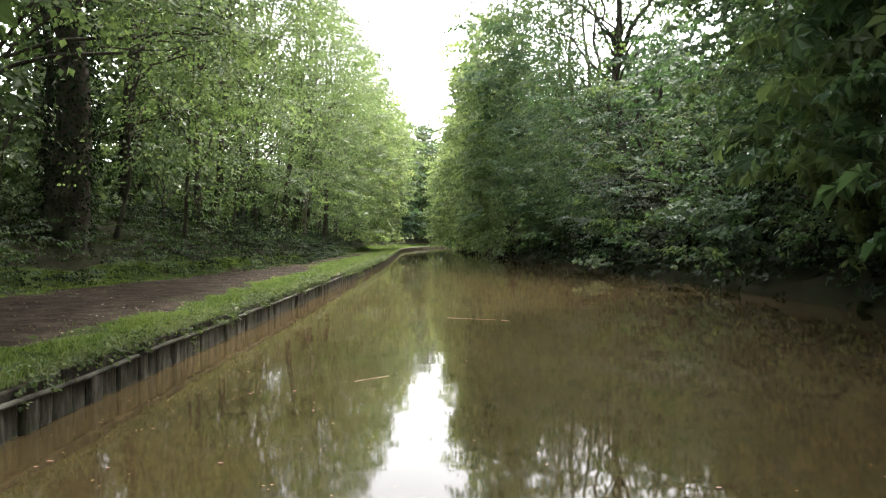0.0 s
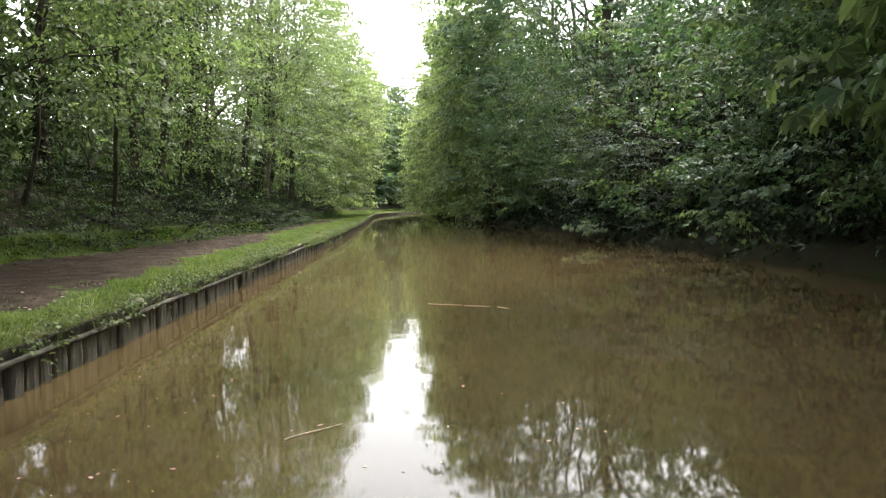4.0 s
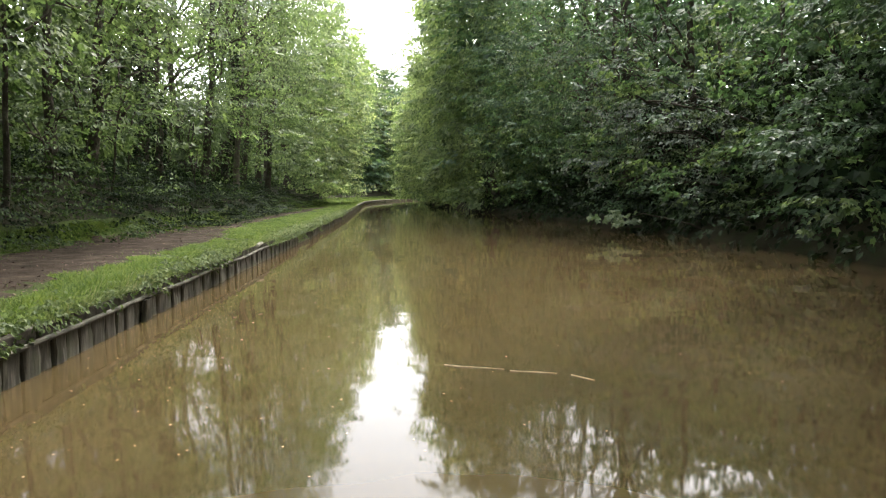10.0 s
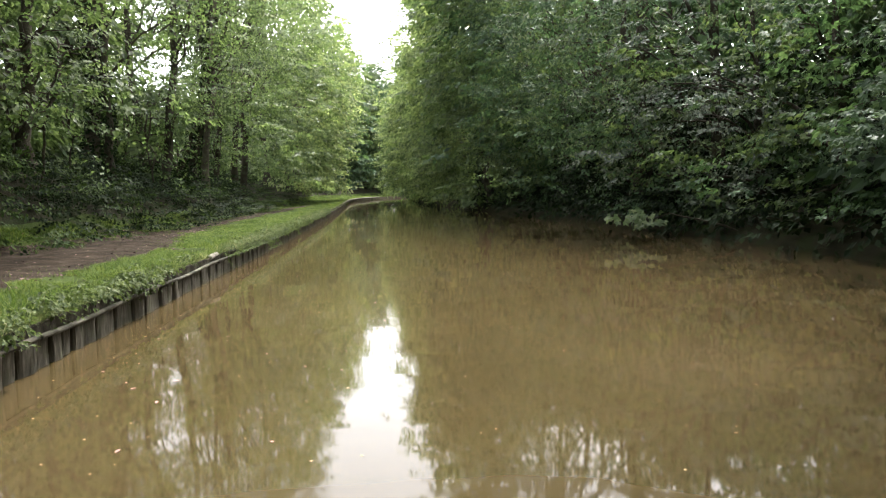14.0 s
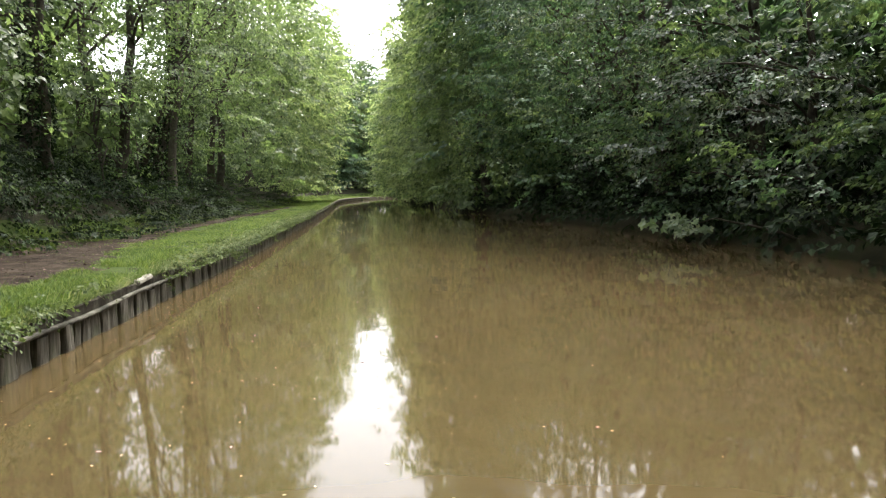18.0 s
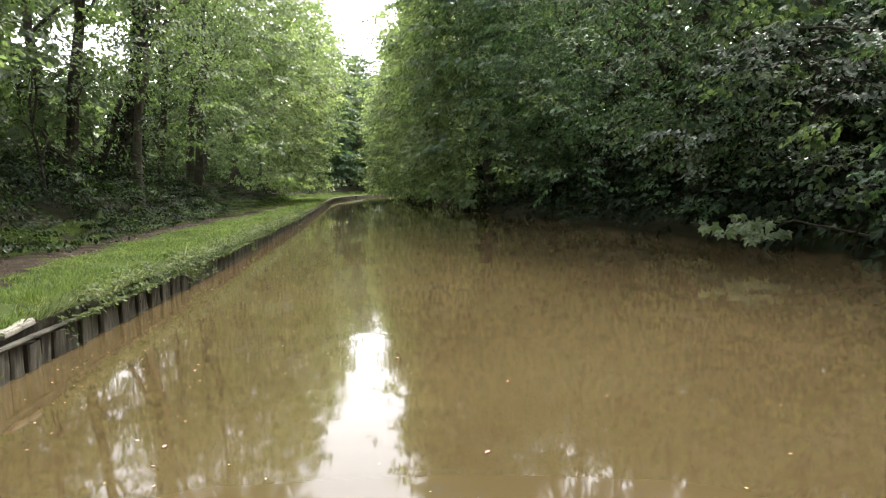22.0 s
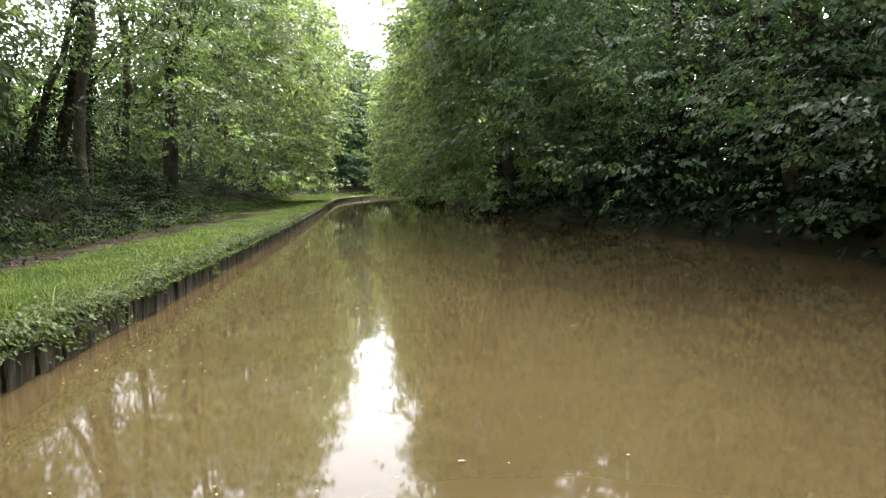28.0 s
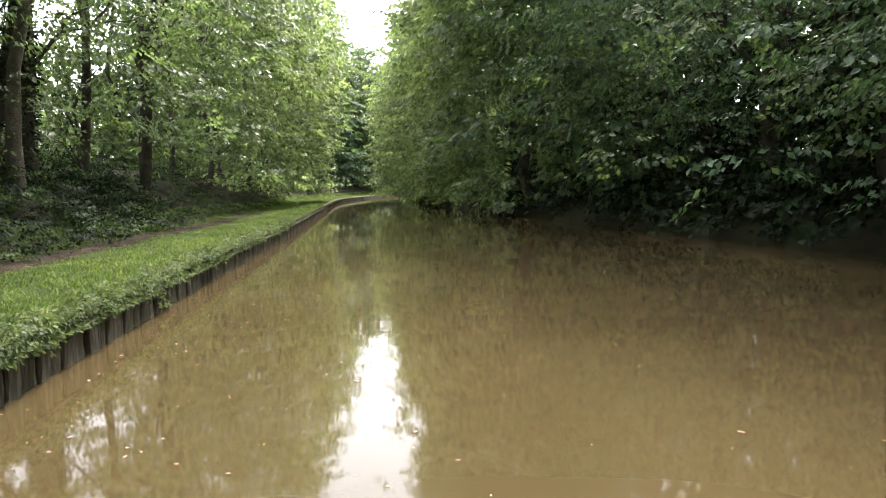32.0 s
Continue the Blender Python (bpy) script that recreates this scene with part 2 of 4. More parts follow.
def ground_z(x, y):
    """Height of the ground at a place."""
    u = float(EDGE_L(y)) - x
    w = float(WIDTH(y))
    if u >= 0:
        f = float(BANK_FOOT(y))
        z = np.interp(u, [0, 0.35, 1.0, f - 0.3, f, f + 0.9, f + 2.1, f + 4.5, f + 9, f + 40, 3000], [0.37, 0.42, 0.46, 0.48, 0.57, 1.2, 1.95, 2.5, 2.8, 3.0, 3.0])
        amp = float(np.interp(u, [0, 0.5, f, f + 1.5], [0.01, 0.025, 0.05, 0.22]))
        return float(z) + amp * lump(x, y, 0.8) + 0.02 * lump(x, y, 4.0)
    v = -u
    if v <= w:
        return float(np.interp(min(v, w - v), [0, 0.02, 0.6, 2.0], [0.0, -0.35, -0.9, -1.3]))
    v -= w
    z = np.interp(v, [0, 0.4, 1.5, 5, 12, 40, 3000], [0.1, 0.35, 0.8, 1.5, 2.0, 2.2, 2.2])
    return float(z) + 0.2 * lump(x, y, 0.7) * min(1.0, v)


def mesh_object(name, verts, faces, material, parent=None, smooth=True):
    """One mesh object from arrays; faces is an (n, 3) or (n, 4) array."""
    me = bpy.data.meshes.new(name)
    verts, faces = np.asarray(verts, np.float32), np.asarray(faces, np.int32)
    k = faces.shape[1]
    me.vertices.add(len(verts))
    me.vertices.foreach_set("co", verts.ravel())
    me.loops.add(faces.size)
    me.loops.foreach_set("vertex_index", faces.ravel())
    me.polygons.add(len(faces))
    me.polygons.foreach_set("loop_start", np.arange(0, faces.size, k, dtype=np.int32))
    me.polygons.foreach_set("use_smooth", np.full(len(faces), smooth))
    me.materials.append(material)
    me.update(calc_edges=True)
    ob = new(name, me)
    if parent is not None:
        ob.parent = parent
    return ob


def grid_faces(rows, cols):
    i = np.arange(rows - 1)[:, None] * cols + np.arange(cols - 1)[None, :]
    return np.stack([i, i + 1, i + cols + 1, i + cols], -1).reshape(-1, 4)


def build_ground():
    ys = np.concatenate([[-1500, -400, -120], np.arange(-40, 60, 0.5), np.arange(60, 200, 2.0), [230, 300, 400, 700, 1500]])
    left = [1500, 500, 150, 60, 40, 30, 22, 17, 14, 12, 11, 10, 9.2, 8.5, 7.8, 7.2, 6.6, 6, 5.4, 4.9, 4.4, 3.9, 3.4, 2.9, 2.4, 1.9, 1.4, 1.0, 0.7, 0.5, 0.35, 0.2, 0.08, 0.0]
    bed = [0.004, 0.03, 0.3, 0.5, 0.7, 0.97, 0.998, 1.0]
    right = [0.2, 0.5, 1, 1.5, 2.2, 3, 4, 5, 6.5, 8, 10, 13, 20, 40, 100, 400, 1500]
    verts = []
    for y in ys:
        e, w = float(EDGE_L(y)), float(WIDTH(y))
        for u in left:
            verts.append((e - u, y, ground_z(e - u, y)))
        for b in bed:
            verts.append((e + b * w, y, ground_z(e + b * w, y)))
        for v in right:
            verts.append((e + w + v, y, ground_z(e + w + v, y)))
    ob = mesh_object("ground", verts, grid_faces(len(ys), len(left) + len(bed) + len(right)), SOIL)
    return tagged(ob, "dark woodland soil of the banks and canal bed", "ground", kind="structure")


def build_water():
    ys = np.concatenate([np.arange(-60, 120, 6.0), np.arange(120, 210, 3.0)])
    verts = []
    for y in ys:
        e, w = float(EDGE_L(y)), float(WIDTH(y))
        for b in np.linspace(0, 1, 7):
            verts.append((e + 0.01 + b * (w - 0.02), y, 0.0))
    ob = mesh_object("water", verts, grid_faces(len(ys), 7), WATER)
    return tagged(ob, "still muddy brown canal water with reflections", "canal water", kind="structure")


def build_path():
    ys = np.arange(-10, 62, 0.25)
    verts, cols = [], 15
    for y in ys:
        e = float(EDGE_L(y))
        a = float(PATH_IN(y)) + 0.25 * lump(1.3, y, 0.9) + 0.12 * lump(7.3, y, 3.0)
        b = float(PATH_OUT(y)) + 0.3 * lump(4.3, y, 0.7) + 0.15 * lump(9.3, y, 2.6)
        b = max(b, a + 0.15)
        for k in np.linspace(0, 1, cols):
            x = e - (a + (b - a) * k)
            rim = 0.02 * (1 - abs(2 * k - 1) ** 4)
            verts.append((x, y, ground_z(x, y) + 0.018 + rim + 0.012 * lump(x, y, 5.0) * (1 - abs(2 * k - 1))))
    ob = mesh_object("towpath", verts, grid_faces(len(ys), cols), PATH_EARTH)
    return tagged(ob, "trodden brown earth towpath with dead leaves", "path", kind="structure")


ground = build_ground()
water = build_water()
towpath = build_path()


# ---- leaves and wood ----
def _fan(pts):
    return np.array(pts, np.float64), np.array([(0, i, i + 1) for i in range(1, len(pts) - 1)])


T_SIMPLE = (np.array([(0, 0, 0), (0.5, 0.3, 0.07), (1, 0, -0.08), (0.5, -0.3, 0.07)], float), np.array([(0, 2, 1), (0, 3, 2)]))
T_BROAD = (np.array([(0, 0, 0), (0.42, 0.38, 0.06), (1, 0, -0.1), (0.42, -0.38, 0.06)], float), np.array([(0, 2, 1), (0, 3, 2)]))
T_OVAL = _fan([(0, 0, 0), (0.3, -0.27, 0.06), (0.72, -0.22, 0.03), (1, 0, -0.1), (0.72, 0.22, 0.03), (0.3, 0.27, 0.06)])
T_LOBED = _fan([(0.1, 0, 0), (-0.04, -0.32, 0.0), (0.45, -0.54, -0.05), (0.56, -0.2, 0.05), (1, 0, -0.14), (0.56, 0.2, 0.05), (0.45, 0.54, -0.05), (-0.04, 0.32, 0.0)])


def _palmate():
    vs, fs = [(0, 0, 0)], []
    for a, l in ((-115, 0.55), (-62, 0.85), (-20, 1.0), (20, 1.0), (62, 0.85), (115, 0.55)):
        c, s = math.cos(radians(a)), math.sin(radians(a))
        n = len(vs)
        for r, w, z in ((0.66, -0.21, 0.05), (1.0, 0.0, -0.18), (0.66, 0.21, 0.05)):
            vs.append((l * (r * c - w * s), l * (r * s + w * c), z))
        fs += [(0, n, n + 1), (0, n + 1, n + 2)]
    return np.array(vs, float), np.array(fs)


T_PALM = _palmate()


def unit(v):
    return v / np.maximum(np.linalg.norm(v, axis=-1, keepdims=True), 1e-9)


def leaves_at(rng, pos, ahead, template, size, up=1.0, wild=0.45, droop=0.25, tilt=0.0):
    """Verts and faces of one leaf at each place, pointing along ahead, its face mostly to the sky."""
    n = len(pos)
    nrm = unit(np.array([0, 0, up]) + rng.normal(0, wild, (n, 3)) + 0.25 * ahead + tilt)
    d = ahead + rng.normal(0, 0.35, (n, 3)) + np.array([0, 0, -droop])
    d = unit(d - (d * nrm).sum(1, keepdims=True) * nrm)
    side = np.cross(nrm, d)
    s = size * rng.uniform(0.65, 1.25, (n, 1, 1))
    tv, tf = template
    v = pos[:, None, :] + s * (tv[None, :, :1] * d[:, None] + tv[None, :, 1:2] * side[:, None] + tv[None, :, 2:] * nrm[:, None])
    f = tf[None] + (np.arange(n) * len(tv))[:, None, None]
    return v.reshape(-1, 3), f.reshape(-1, 3)


def spray_leaves(rng, origin, out, length, width, count, template, size, flat=0.55, hang=0.6, **kw):
    """Flat sprays of leaves on twigs: one spray from each origin along out."""
    n = len(origin)
    side = unit(np.cross(np.array([0, 0, 1.0]), out))
    a = rng.uniform(0.05, 1, (n, count, 1)) * length
    b = rng.uniform(-1, 1, (n, count, 1)) * width * (1.15 - 0.7 * a / length)
    pos = origin[:, None] + a * out[:, None] + b * side[:, None] + rng.normal(0, 0.06 * length, (n, count, 3)) * np.array([1, 1, flat])
    pos[..., 2] -= 0.16 * (a[..., 0] ** 2) / length
    head = unit(out[:, None] * 0.8 + side[:, None] * b / max(width, 1e-6) * 0.9)
    # the leaves of one spray share a tilt, so that a spray catches the light as a whole
    tilt = np.repeat(rng.normal(0, 0.32, (n, 1, 3)) * np.array([1, 1, 0.3]) + hang * out[:, None], count, 1).reshape(-1, 3)
    return leaves_at(rng, pos.reshape(-1, 3), head.reshape(-1, 3), template, size, wild=0.34, tilt=tilt, **kw)


def lobe_sprays(rng, lobes, per_m2, floor_z=0.25, face=0, under=0.5):
    """Origins and directions of sprays over the shells of ellipsoid lobes (cx, cy, cz, rx, ry, rz)."""
    os, ds = [], []
    for cx, cy, cz, rx, ry, rz in lobes:
        area = 4.2 * math.pi * ((rx * ry) ** 1.6 / 3 + (rx * rz) ** 1.6 / 3 + (ry * rz) ** 1.6 / 3) ** (1 / 1.6)
        n = max(6, int(area * per_m2))
        d = unit(rng.normal(0, 1, (n, 3)))
        r = rng.uniform(0.35, 1.0, (n, 1)) ** 0.6
        # uneven outline: push the shell in and out by direction
        wob = 1 + 0.16 * np.sin(5 * d[:, :1] + cx) * np.sin(4 * d[:, 1:2] + cy) + 0.12 * np.sin(7 * d[:, 2:] + cz)
        p = np.array([cx, cy, cz]) + d * np.array([rx, ry, rz]) * r * wob
        o = unit(d * np.array([1, 1, 0.25]) + rng.normal(0, 0.3, (n, 3)) * np.array([1, 1, 0.4]) + np.array([0, 0, -0.12]))
        # leaves stand on the upper side of a bough; its underside is nearly bare
        keep = (p[:, 2] > floor_z) & ((d[:, 2] > -0.15) | (rng.random(n) < under))
        if face:
            # thinner leafage on the landward side
            keep &= (d[:, 0] * face > -0.25) | (rng.random(n) < 0.35)
        os.append(p[keep])
        ds.append(o[keep])
    return np.concatenate(os), np.concatenate(ds)


def tube(points, radii, sides=8, rng=None, rough=0.0):
    pts = np.asarray(points, float)
    t = unit(np.gradient(pts, axis=0))
    ref = np.array([1.0, 0.13, 0.07]) if abs(t[0][0]) < 0.8 else np.array([0.1, 1.0, 0.05])
    a = unit(np.cross(t, ref))
    b = np.cross(t, a)
    ang = np.linspace(0, 2 * math.pi, sides, endpoint=False)
    r = np.asarray(radii, float)[:, None, None] * np.ones((len(pts), sides, 1))
    if rng is not None and rough:
        r = r * (1 + rough * rng.normal(0, 1, (1, sides, 1)) + 0.5 * rough * rng.normal(0, 1, (len(pts), sides, 1)))
    v = pts[:, None] + r * (np.cos(ang)[None, :, None] * a[:, None] + np.sin(ang)[None, :, None] * b[:, None])
    n = len(pts)
    i = np.arange(n - 1)[:, None] * sides + np.arange(sides)[None]
    j = np.arange(n - 1)[:, None] * sides + (np.arange(sides)[None] + 1) % sides
    f = np.stack([i, j, j + sides, i + sides], -1).reshape(-1, 4)
    return v.reshape(-1, 3), f


def bent(rng, a, b, steps=7, sway=0.05, sag=0.0):
    a, b = np.asarray(a, float), np.asarray(b, float)
    s = np.linspace(0, 1, steps)[:, None]
    p = a + (b - a) * s
    w = np.cumsum(rng.normal(0, sway, (steps, 3)), 0) * np.linalg.norm(b - a) * 0.3
    w -= w[-1] * s
    w[0] = 0
    p = p + w
    p[:, 2] += sag * np.sin(math.pi * s[:, 0])
    return p


def wood(name, rng, a, b, r0, r1, parent, base, material, sides=8, sway=0.05, sag=0.0, flare=0.0, steps=8):
    pts = bent(rng, a, b, steps, sway, sag)
    s = np.linspace(0, 1, steps)
    rad = r0 + (r1 - r0) * s + flare * r0 * np.exp(-s * steps * 0.9)
    v, f = tube(pts - base, rad, sides, rng, 0.05)
    return mesh_object(name, v, f, material, parent), pts


def tree(seed, base, lean_to, height, girth, lobes, leaf, template, size, per_m2, count, label, group, bark=None, ivy=0.0, limbs=9, length=0.9, name="tree", face=0, under=0.5, hang=0.6):
    """A tree: a tapered trunk, limbs that reach into the crown's lobes, and a crown of leafy sprays."""
    rng = np.random.default_rng(seed)
    base = np.array(base, float)
    bark = bark or BARK
    root = new(name)
    root.empty_display_size = 0.3
    root.location = base
    tagged(root, label, "tree", group)
    top = np.array([lean_to[0], lean_to[1], base[2] + height * 0.86])
    _, spine = wood("trunk", rng, base - np.array([0, 0, 0.25]), top, girth, girth * 0.25, root, base, bark, 10, 0.03, 0, 0.4, 12)
    pick = sorted(range(len(lobes)), key=lambda i: -lobes[i][3] * lobes[i][5])[:limbs]
    for i in pick:
        c = np.array(lobes[i][:3], float) + rng.normal(0, 0.2, 3)
        hgt = np.clip((c[2] - base[2]) * rng.uniform(0.5, 0.8), 0.3, height * 0.8)
        k = int(np.argmin(abs(spine[:, 2] - base[2] - hgt)))
        r = girth * (0.5 - 0.03 * k)
        _, lp = wood("branch", rng, spine[k], c, max(r * 0.75, 0.03), 0.02, root, base, bark, 6, 0.09, 0.25)
        for _ in range(2):
            q = lp[rng.integers(3, 6)]
            e = np.array(lobes[i][:3]) + rng.normal(0, 0.55, 3) * np.array(lobes[i][3:])
            wood("twig", rng, q, e, 0.022, 0.007, root, base, bark, 4, 0.12, 0.1, 0, 6)
    o, d = lobe_sprays(rng, lobes, per_m2, 0.25, face, under)
    v, f = spray_leaves(rng, o, d, length, length * 0.42, count, template, size, hang=hang)
    mesh_object("crown", v - base, f, leaf, root, False)
    if ivy > 0:
        n = int(260 * ivy * girth / 0.2)
        h = rng.uniform(0, ivy, n)
        k = np.stack([np.interp(base[2] + h, spine[:, 2], spine[:, i]) for i in range(3)], 1)
        ang = rng.uniform(0, 6.283, n)
        o = np.stack([np.cos(ang), np.sin(ang), np.zeros(n)], 1)
        p = k + o * (girth * 1.05 * rng.uniform(0.9, 1.6, (n, 1)))
        v, f = leaves_at(rng, p, unit(o + np.array([0, 0, -0.8])), T_OVAL, 0.11, 0.25, 0.4)
        mesh_object("ivy", v - base, f, LEAF_IVY_SHADED, root, False)
    return root


# ---- the trees ----
def wall_lobes(rng, y, front, side, tall, span=2.1, lowest=0.0, keep=1.0, spread=0.7, slope=None, hollow=0.45):
    """Lobes of a tree whose crown faces the water; side is 1 for the offside, -1 for the towpath side."""
    out = []
    shift = rng.uniform(-0.4, 1.0)
    z = 1.1
    while z < tall:
        r = 0.95 + 0.9 * math.sin(min(z / tall, 1.0) * 2.6)
        back = float(np.interp(z, [0, 1, 2.5, 6, 9, 13, 17, 21], slope or [3.2, 2.0, 0.3, 0.0, 0.0, 0.2, 1.0, 2.4]))
        for k in range(3 if z < tall * 0.75 or tall > 22.5 else 2):
            if z < lowest or rng.random() > keep:
                continue
            dy = (k - 1) * span * 0.75 + rng.uniform(-0.5, 0.5) * span
            # bays and bulges of the leaf wall, a few metres across
            bay = noise.noise(Vector(((y + dy) * 0.24, z * 0.36, 3.1 + side)))
            if bay > hollow:
                continue
            rr = r * rng.uniform(0.65, 1.15)
            fx = float(front(y + dy)) + side * (shift + back + rr * 0.85 + 1.5 * bay + abs(rng.normal(0, spread)))
            out.append((fx, y + dy, z + rng.uniform(-0.5, 0.5), rr, rr * rng.uniform(0.85, 1.3), rr * rng.uniform(0.38, 0.62)))
        z += r * 0.95
    return out


def boughs(rng, y, front, side, n, z0, z1, reach=0.9):
    """Long flat sprays that stick out of the leaf wall."""
    out = []
    for _ in range(n):
        yy, z = y + rng.uniform(-1.6, 1.6), rng.uniform(z0, z1)
        fx = float(front(yy)) + side * rng.uniform(-0.45, 0.4)
        out.append((fx, yy, z, rng.uniform(0.6, reach), rng.uniform(0.35, 0.6), rng.uniform(0.12, 0.22)))
    return out


def plant_right():
    rng = np.random.default_rng(11)
    y, k = 6.2, 0
    while y < 120:
        near = y < 47
        x = max(float(FRONT_R(y)) + (rng.uniform(5.6, 6.8) if 31 < y < 58 else rng.uniform(3.6, 4.8)), float(EDGE_L(y) + WIDTH(y)) + 0.6)
        tall = 7.0 if 23.5 < y < 31.5 else 11.0 if 31.5 <= y < 41.5 else rng.uniform(17, 20)
        # extra height and overhang added out of sight, to shade the near water
        if 10 < y < 23.5:
            tall = rng.uniform(23, 25)
        if 46 < y < 78:
            tall = rng.uniform(19, 22)
        lobes = wall_lobes(rng, y, FRONT_R, 1, tall, 1.9 if near else 2.8, slope=([4.4, 3.6, 2.4, 0.5, -0.3, -0.7, -0.8, 0.4] if y < 58 else [2.4, 1.4, 0.2, 0.0, -0.3, -0.7, -0.8, 0.4]) if 46 < y < 78 else [4.6, 3.8, 2.6, 0.5, 0.0, 0.2, 1.0, 2.4] if 36 < y < 46 else [3.2, 2.0, 0.3, 0.0, -0.3, -1.0, -2.6, -4.2] if y < 23.5 else None)
        lobes += boughs(rng, y, FRONT_R, 1, 12 if near else 9, 3.5 if 37 < y < 58 else 1.1, 9.0 if near else 14.0, 0.9 if near else 1.5)
        if 48 < y < 72:
            # loose boughs that reach into the gap of sky
            lobes += [(float(FRONT_R(y)) - rng.uniform(0.2, 1.8), y + rng.uniform(-2, 2), rng.uniform(12, 21), rng.uniform(1.0, 1.8), 0.5, 0.25) for _ in range(4)]
        if y < 12.5:
            leaf, tem, size, cnt, den, ln = (LEAF_MID, LEAF_DEEP, LEAF_MID)[k % 3], T_PALM, 0.34, 5, 2.2, 0.7
            lab = ("mid green horse chestnut hanging over the water", "large dark-leaved horse chestnut hanging over the water", "mid green horse chestnut hanging over the water")[k % 3]
        elif near:
            kind = (0, 1, 2, 0, 1, 0)[k % 6]
            leaf = (LEAF_DEEP, LEAF_MID, LEAF_GREY)[kind]
            tem, size, cnt, den, ln = ((T_LOBED if y < 29 else T_BROAD) if kind < 2 else T_BROAD, (0.145 if y < 29 else 0.13) if kind < 2 else 0.11, (12 if y < 29 else 15) if kind < 2 else 17, 1.9, 0.7)
            lab = ("dense dark green sycamore overhanging the water", "mid green maple with layered sprays over the water", "grey-green leafy tree leaning over the water")[kind]
        else:
            # leaf colour carries the light: dark in the shaded hollow, pale where sunlit
            leaf = (LEAF_DEEP, LEAF_MID)[k % 2] if y < 57 else (LEAF_SUNLIT, LEAF_FRESH, LEAF_SUNLIT)[k % 3]
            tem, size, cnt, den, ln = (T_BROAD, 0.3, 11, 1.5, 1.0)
            lab = "tall broadleaf tree leaning over the canal, leaves darkened for shade" if y < 57 else "distant broadleaf tree leaning over the canal, leaves paled for sunlight"
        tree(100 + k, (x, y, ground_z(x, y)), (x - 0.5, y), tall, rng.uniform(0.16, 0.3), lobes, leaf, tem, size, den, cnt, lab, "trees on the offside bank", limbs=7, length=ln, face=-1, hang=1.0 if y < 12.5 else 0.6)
        y += rng.uniform(2.7, 3.4) if near else rng.uniform(4.2, 5.6)
        k += 1


def back_row(seed, y0, y1, step, offset, side, tall, leaf, label, group, den=1.0, lowest=0.0, size=0.3, r0=2.0, count=12, girth=0.22):
    """A looser row of trees behind the first."""
    rng = np.random.default_rng(seed)
    y, k = y0, 0
    while y < y1:
        x = (float(EDGE_L(y) + WIDTH(y)) + offset if side > 0 else float(EDGE_L(y)) - float(BANK_FOOT(y)) - offset) + rng.uniform(-1.2, 1.2)
        if seed == 42 and 51 < y < 62:
            # the clearing behind the towpath trees
            y += step
            continue
        h = rng.uniform(*tall) * (0.74 if side > 0 and 27 < y < 60 else 1.0)
        lobes = []
        z = max(lowest, 1.2)
        while z < h:
            for _ in range(3):
                r = r0 * rng.uniform(0.6, 1.1)
                lobes.append((x + rng.normal(0, 1.3), y + rng.normal(0, step * 0.4), z + ground_z(x, y) * 0.5 + rng.uniform(-0.6, 0.6), r, r * 1.2, r * 0.7))
            z += r0 * 1.15
        tree(seed * 50 + k, (x, y, ground_z(x, y)), (x + rng.uniform(-0.6, 0.6), y), h, girth * rng.uniform(0.7, 1.3), lobes, leaf, T_BROAD, size * 0.85, den, count, label, group, limbs=4, length=1.2, under=1.0)
        y += step * rng.uniform(0.8, 1.25)
        k += 1


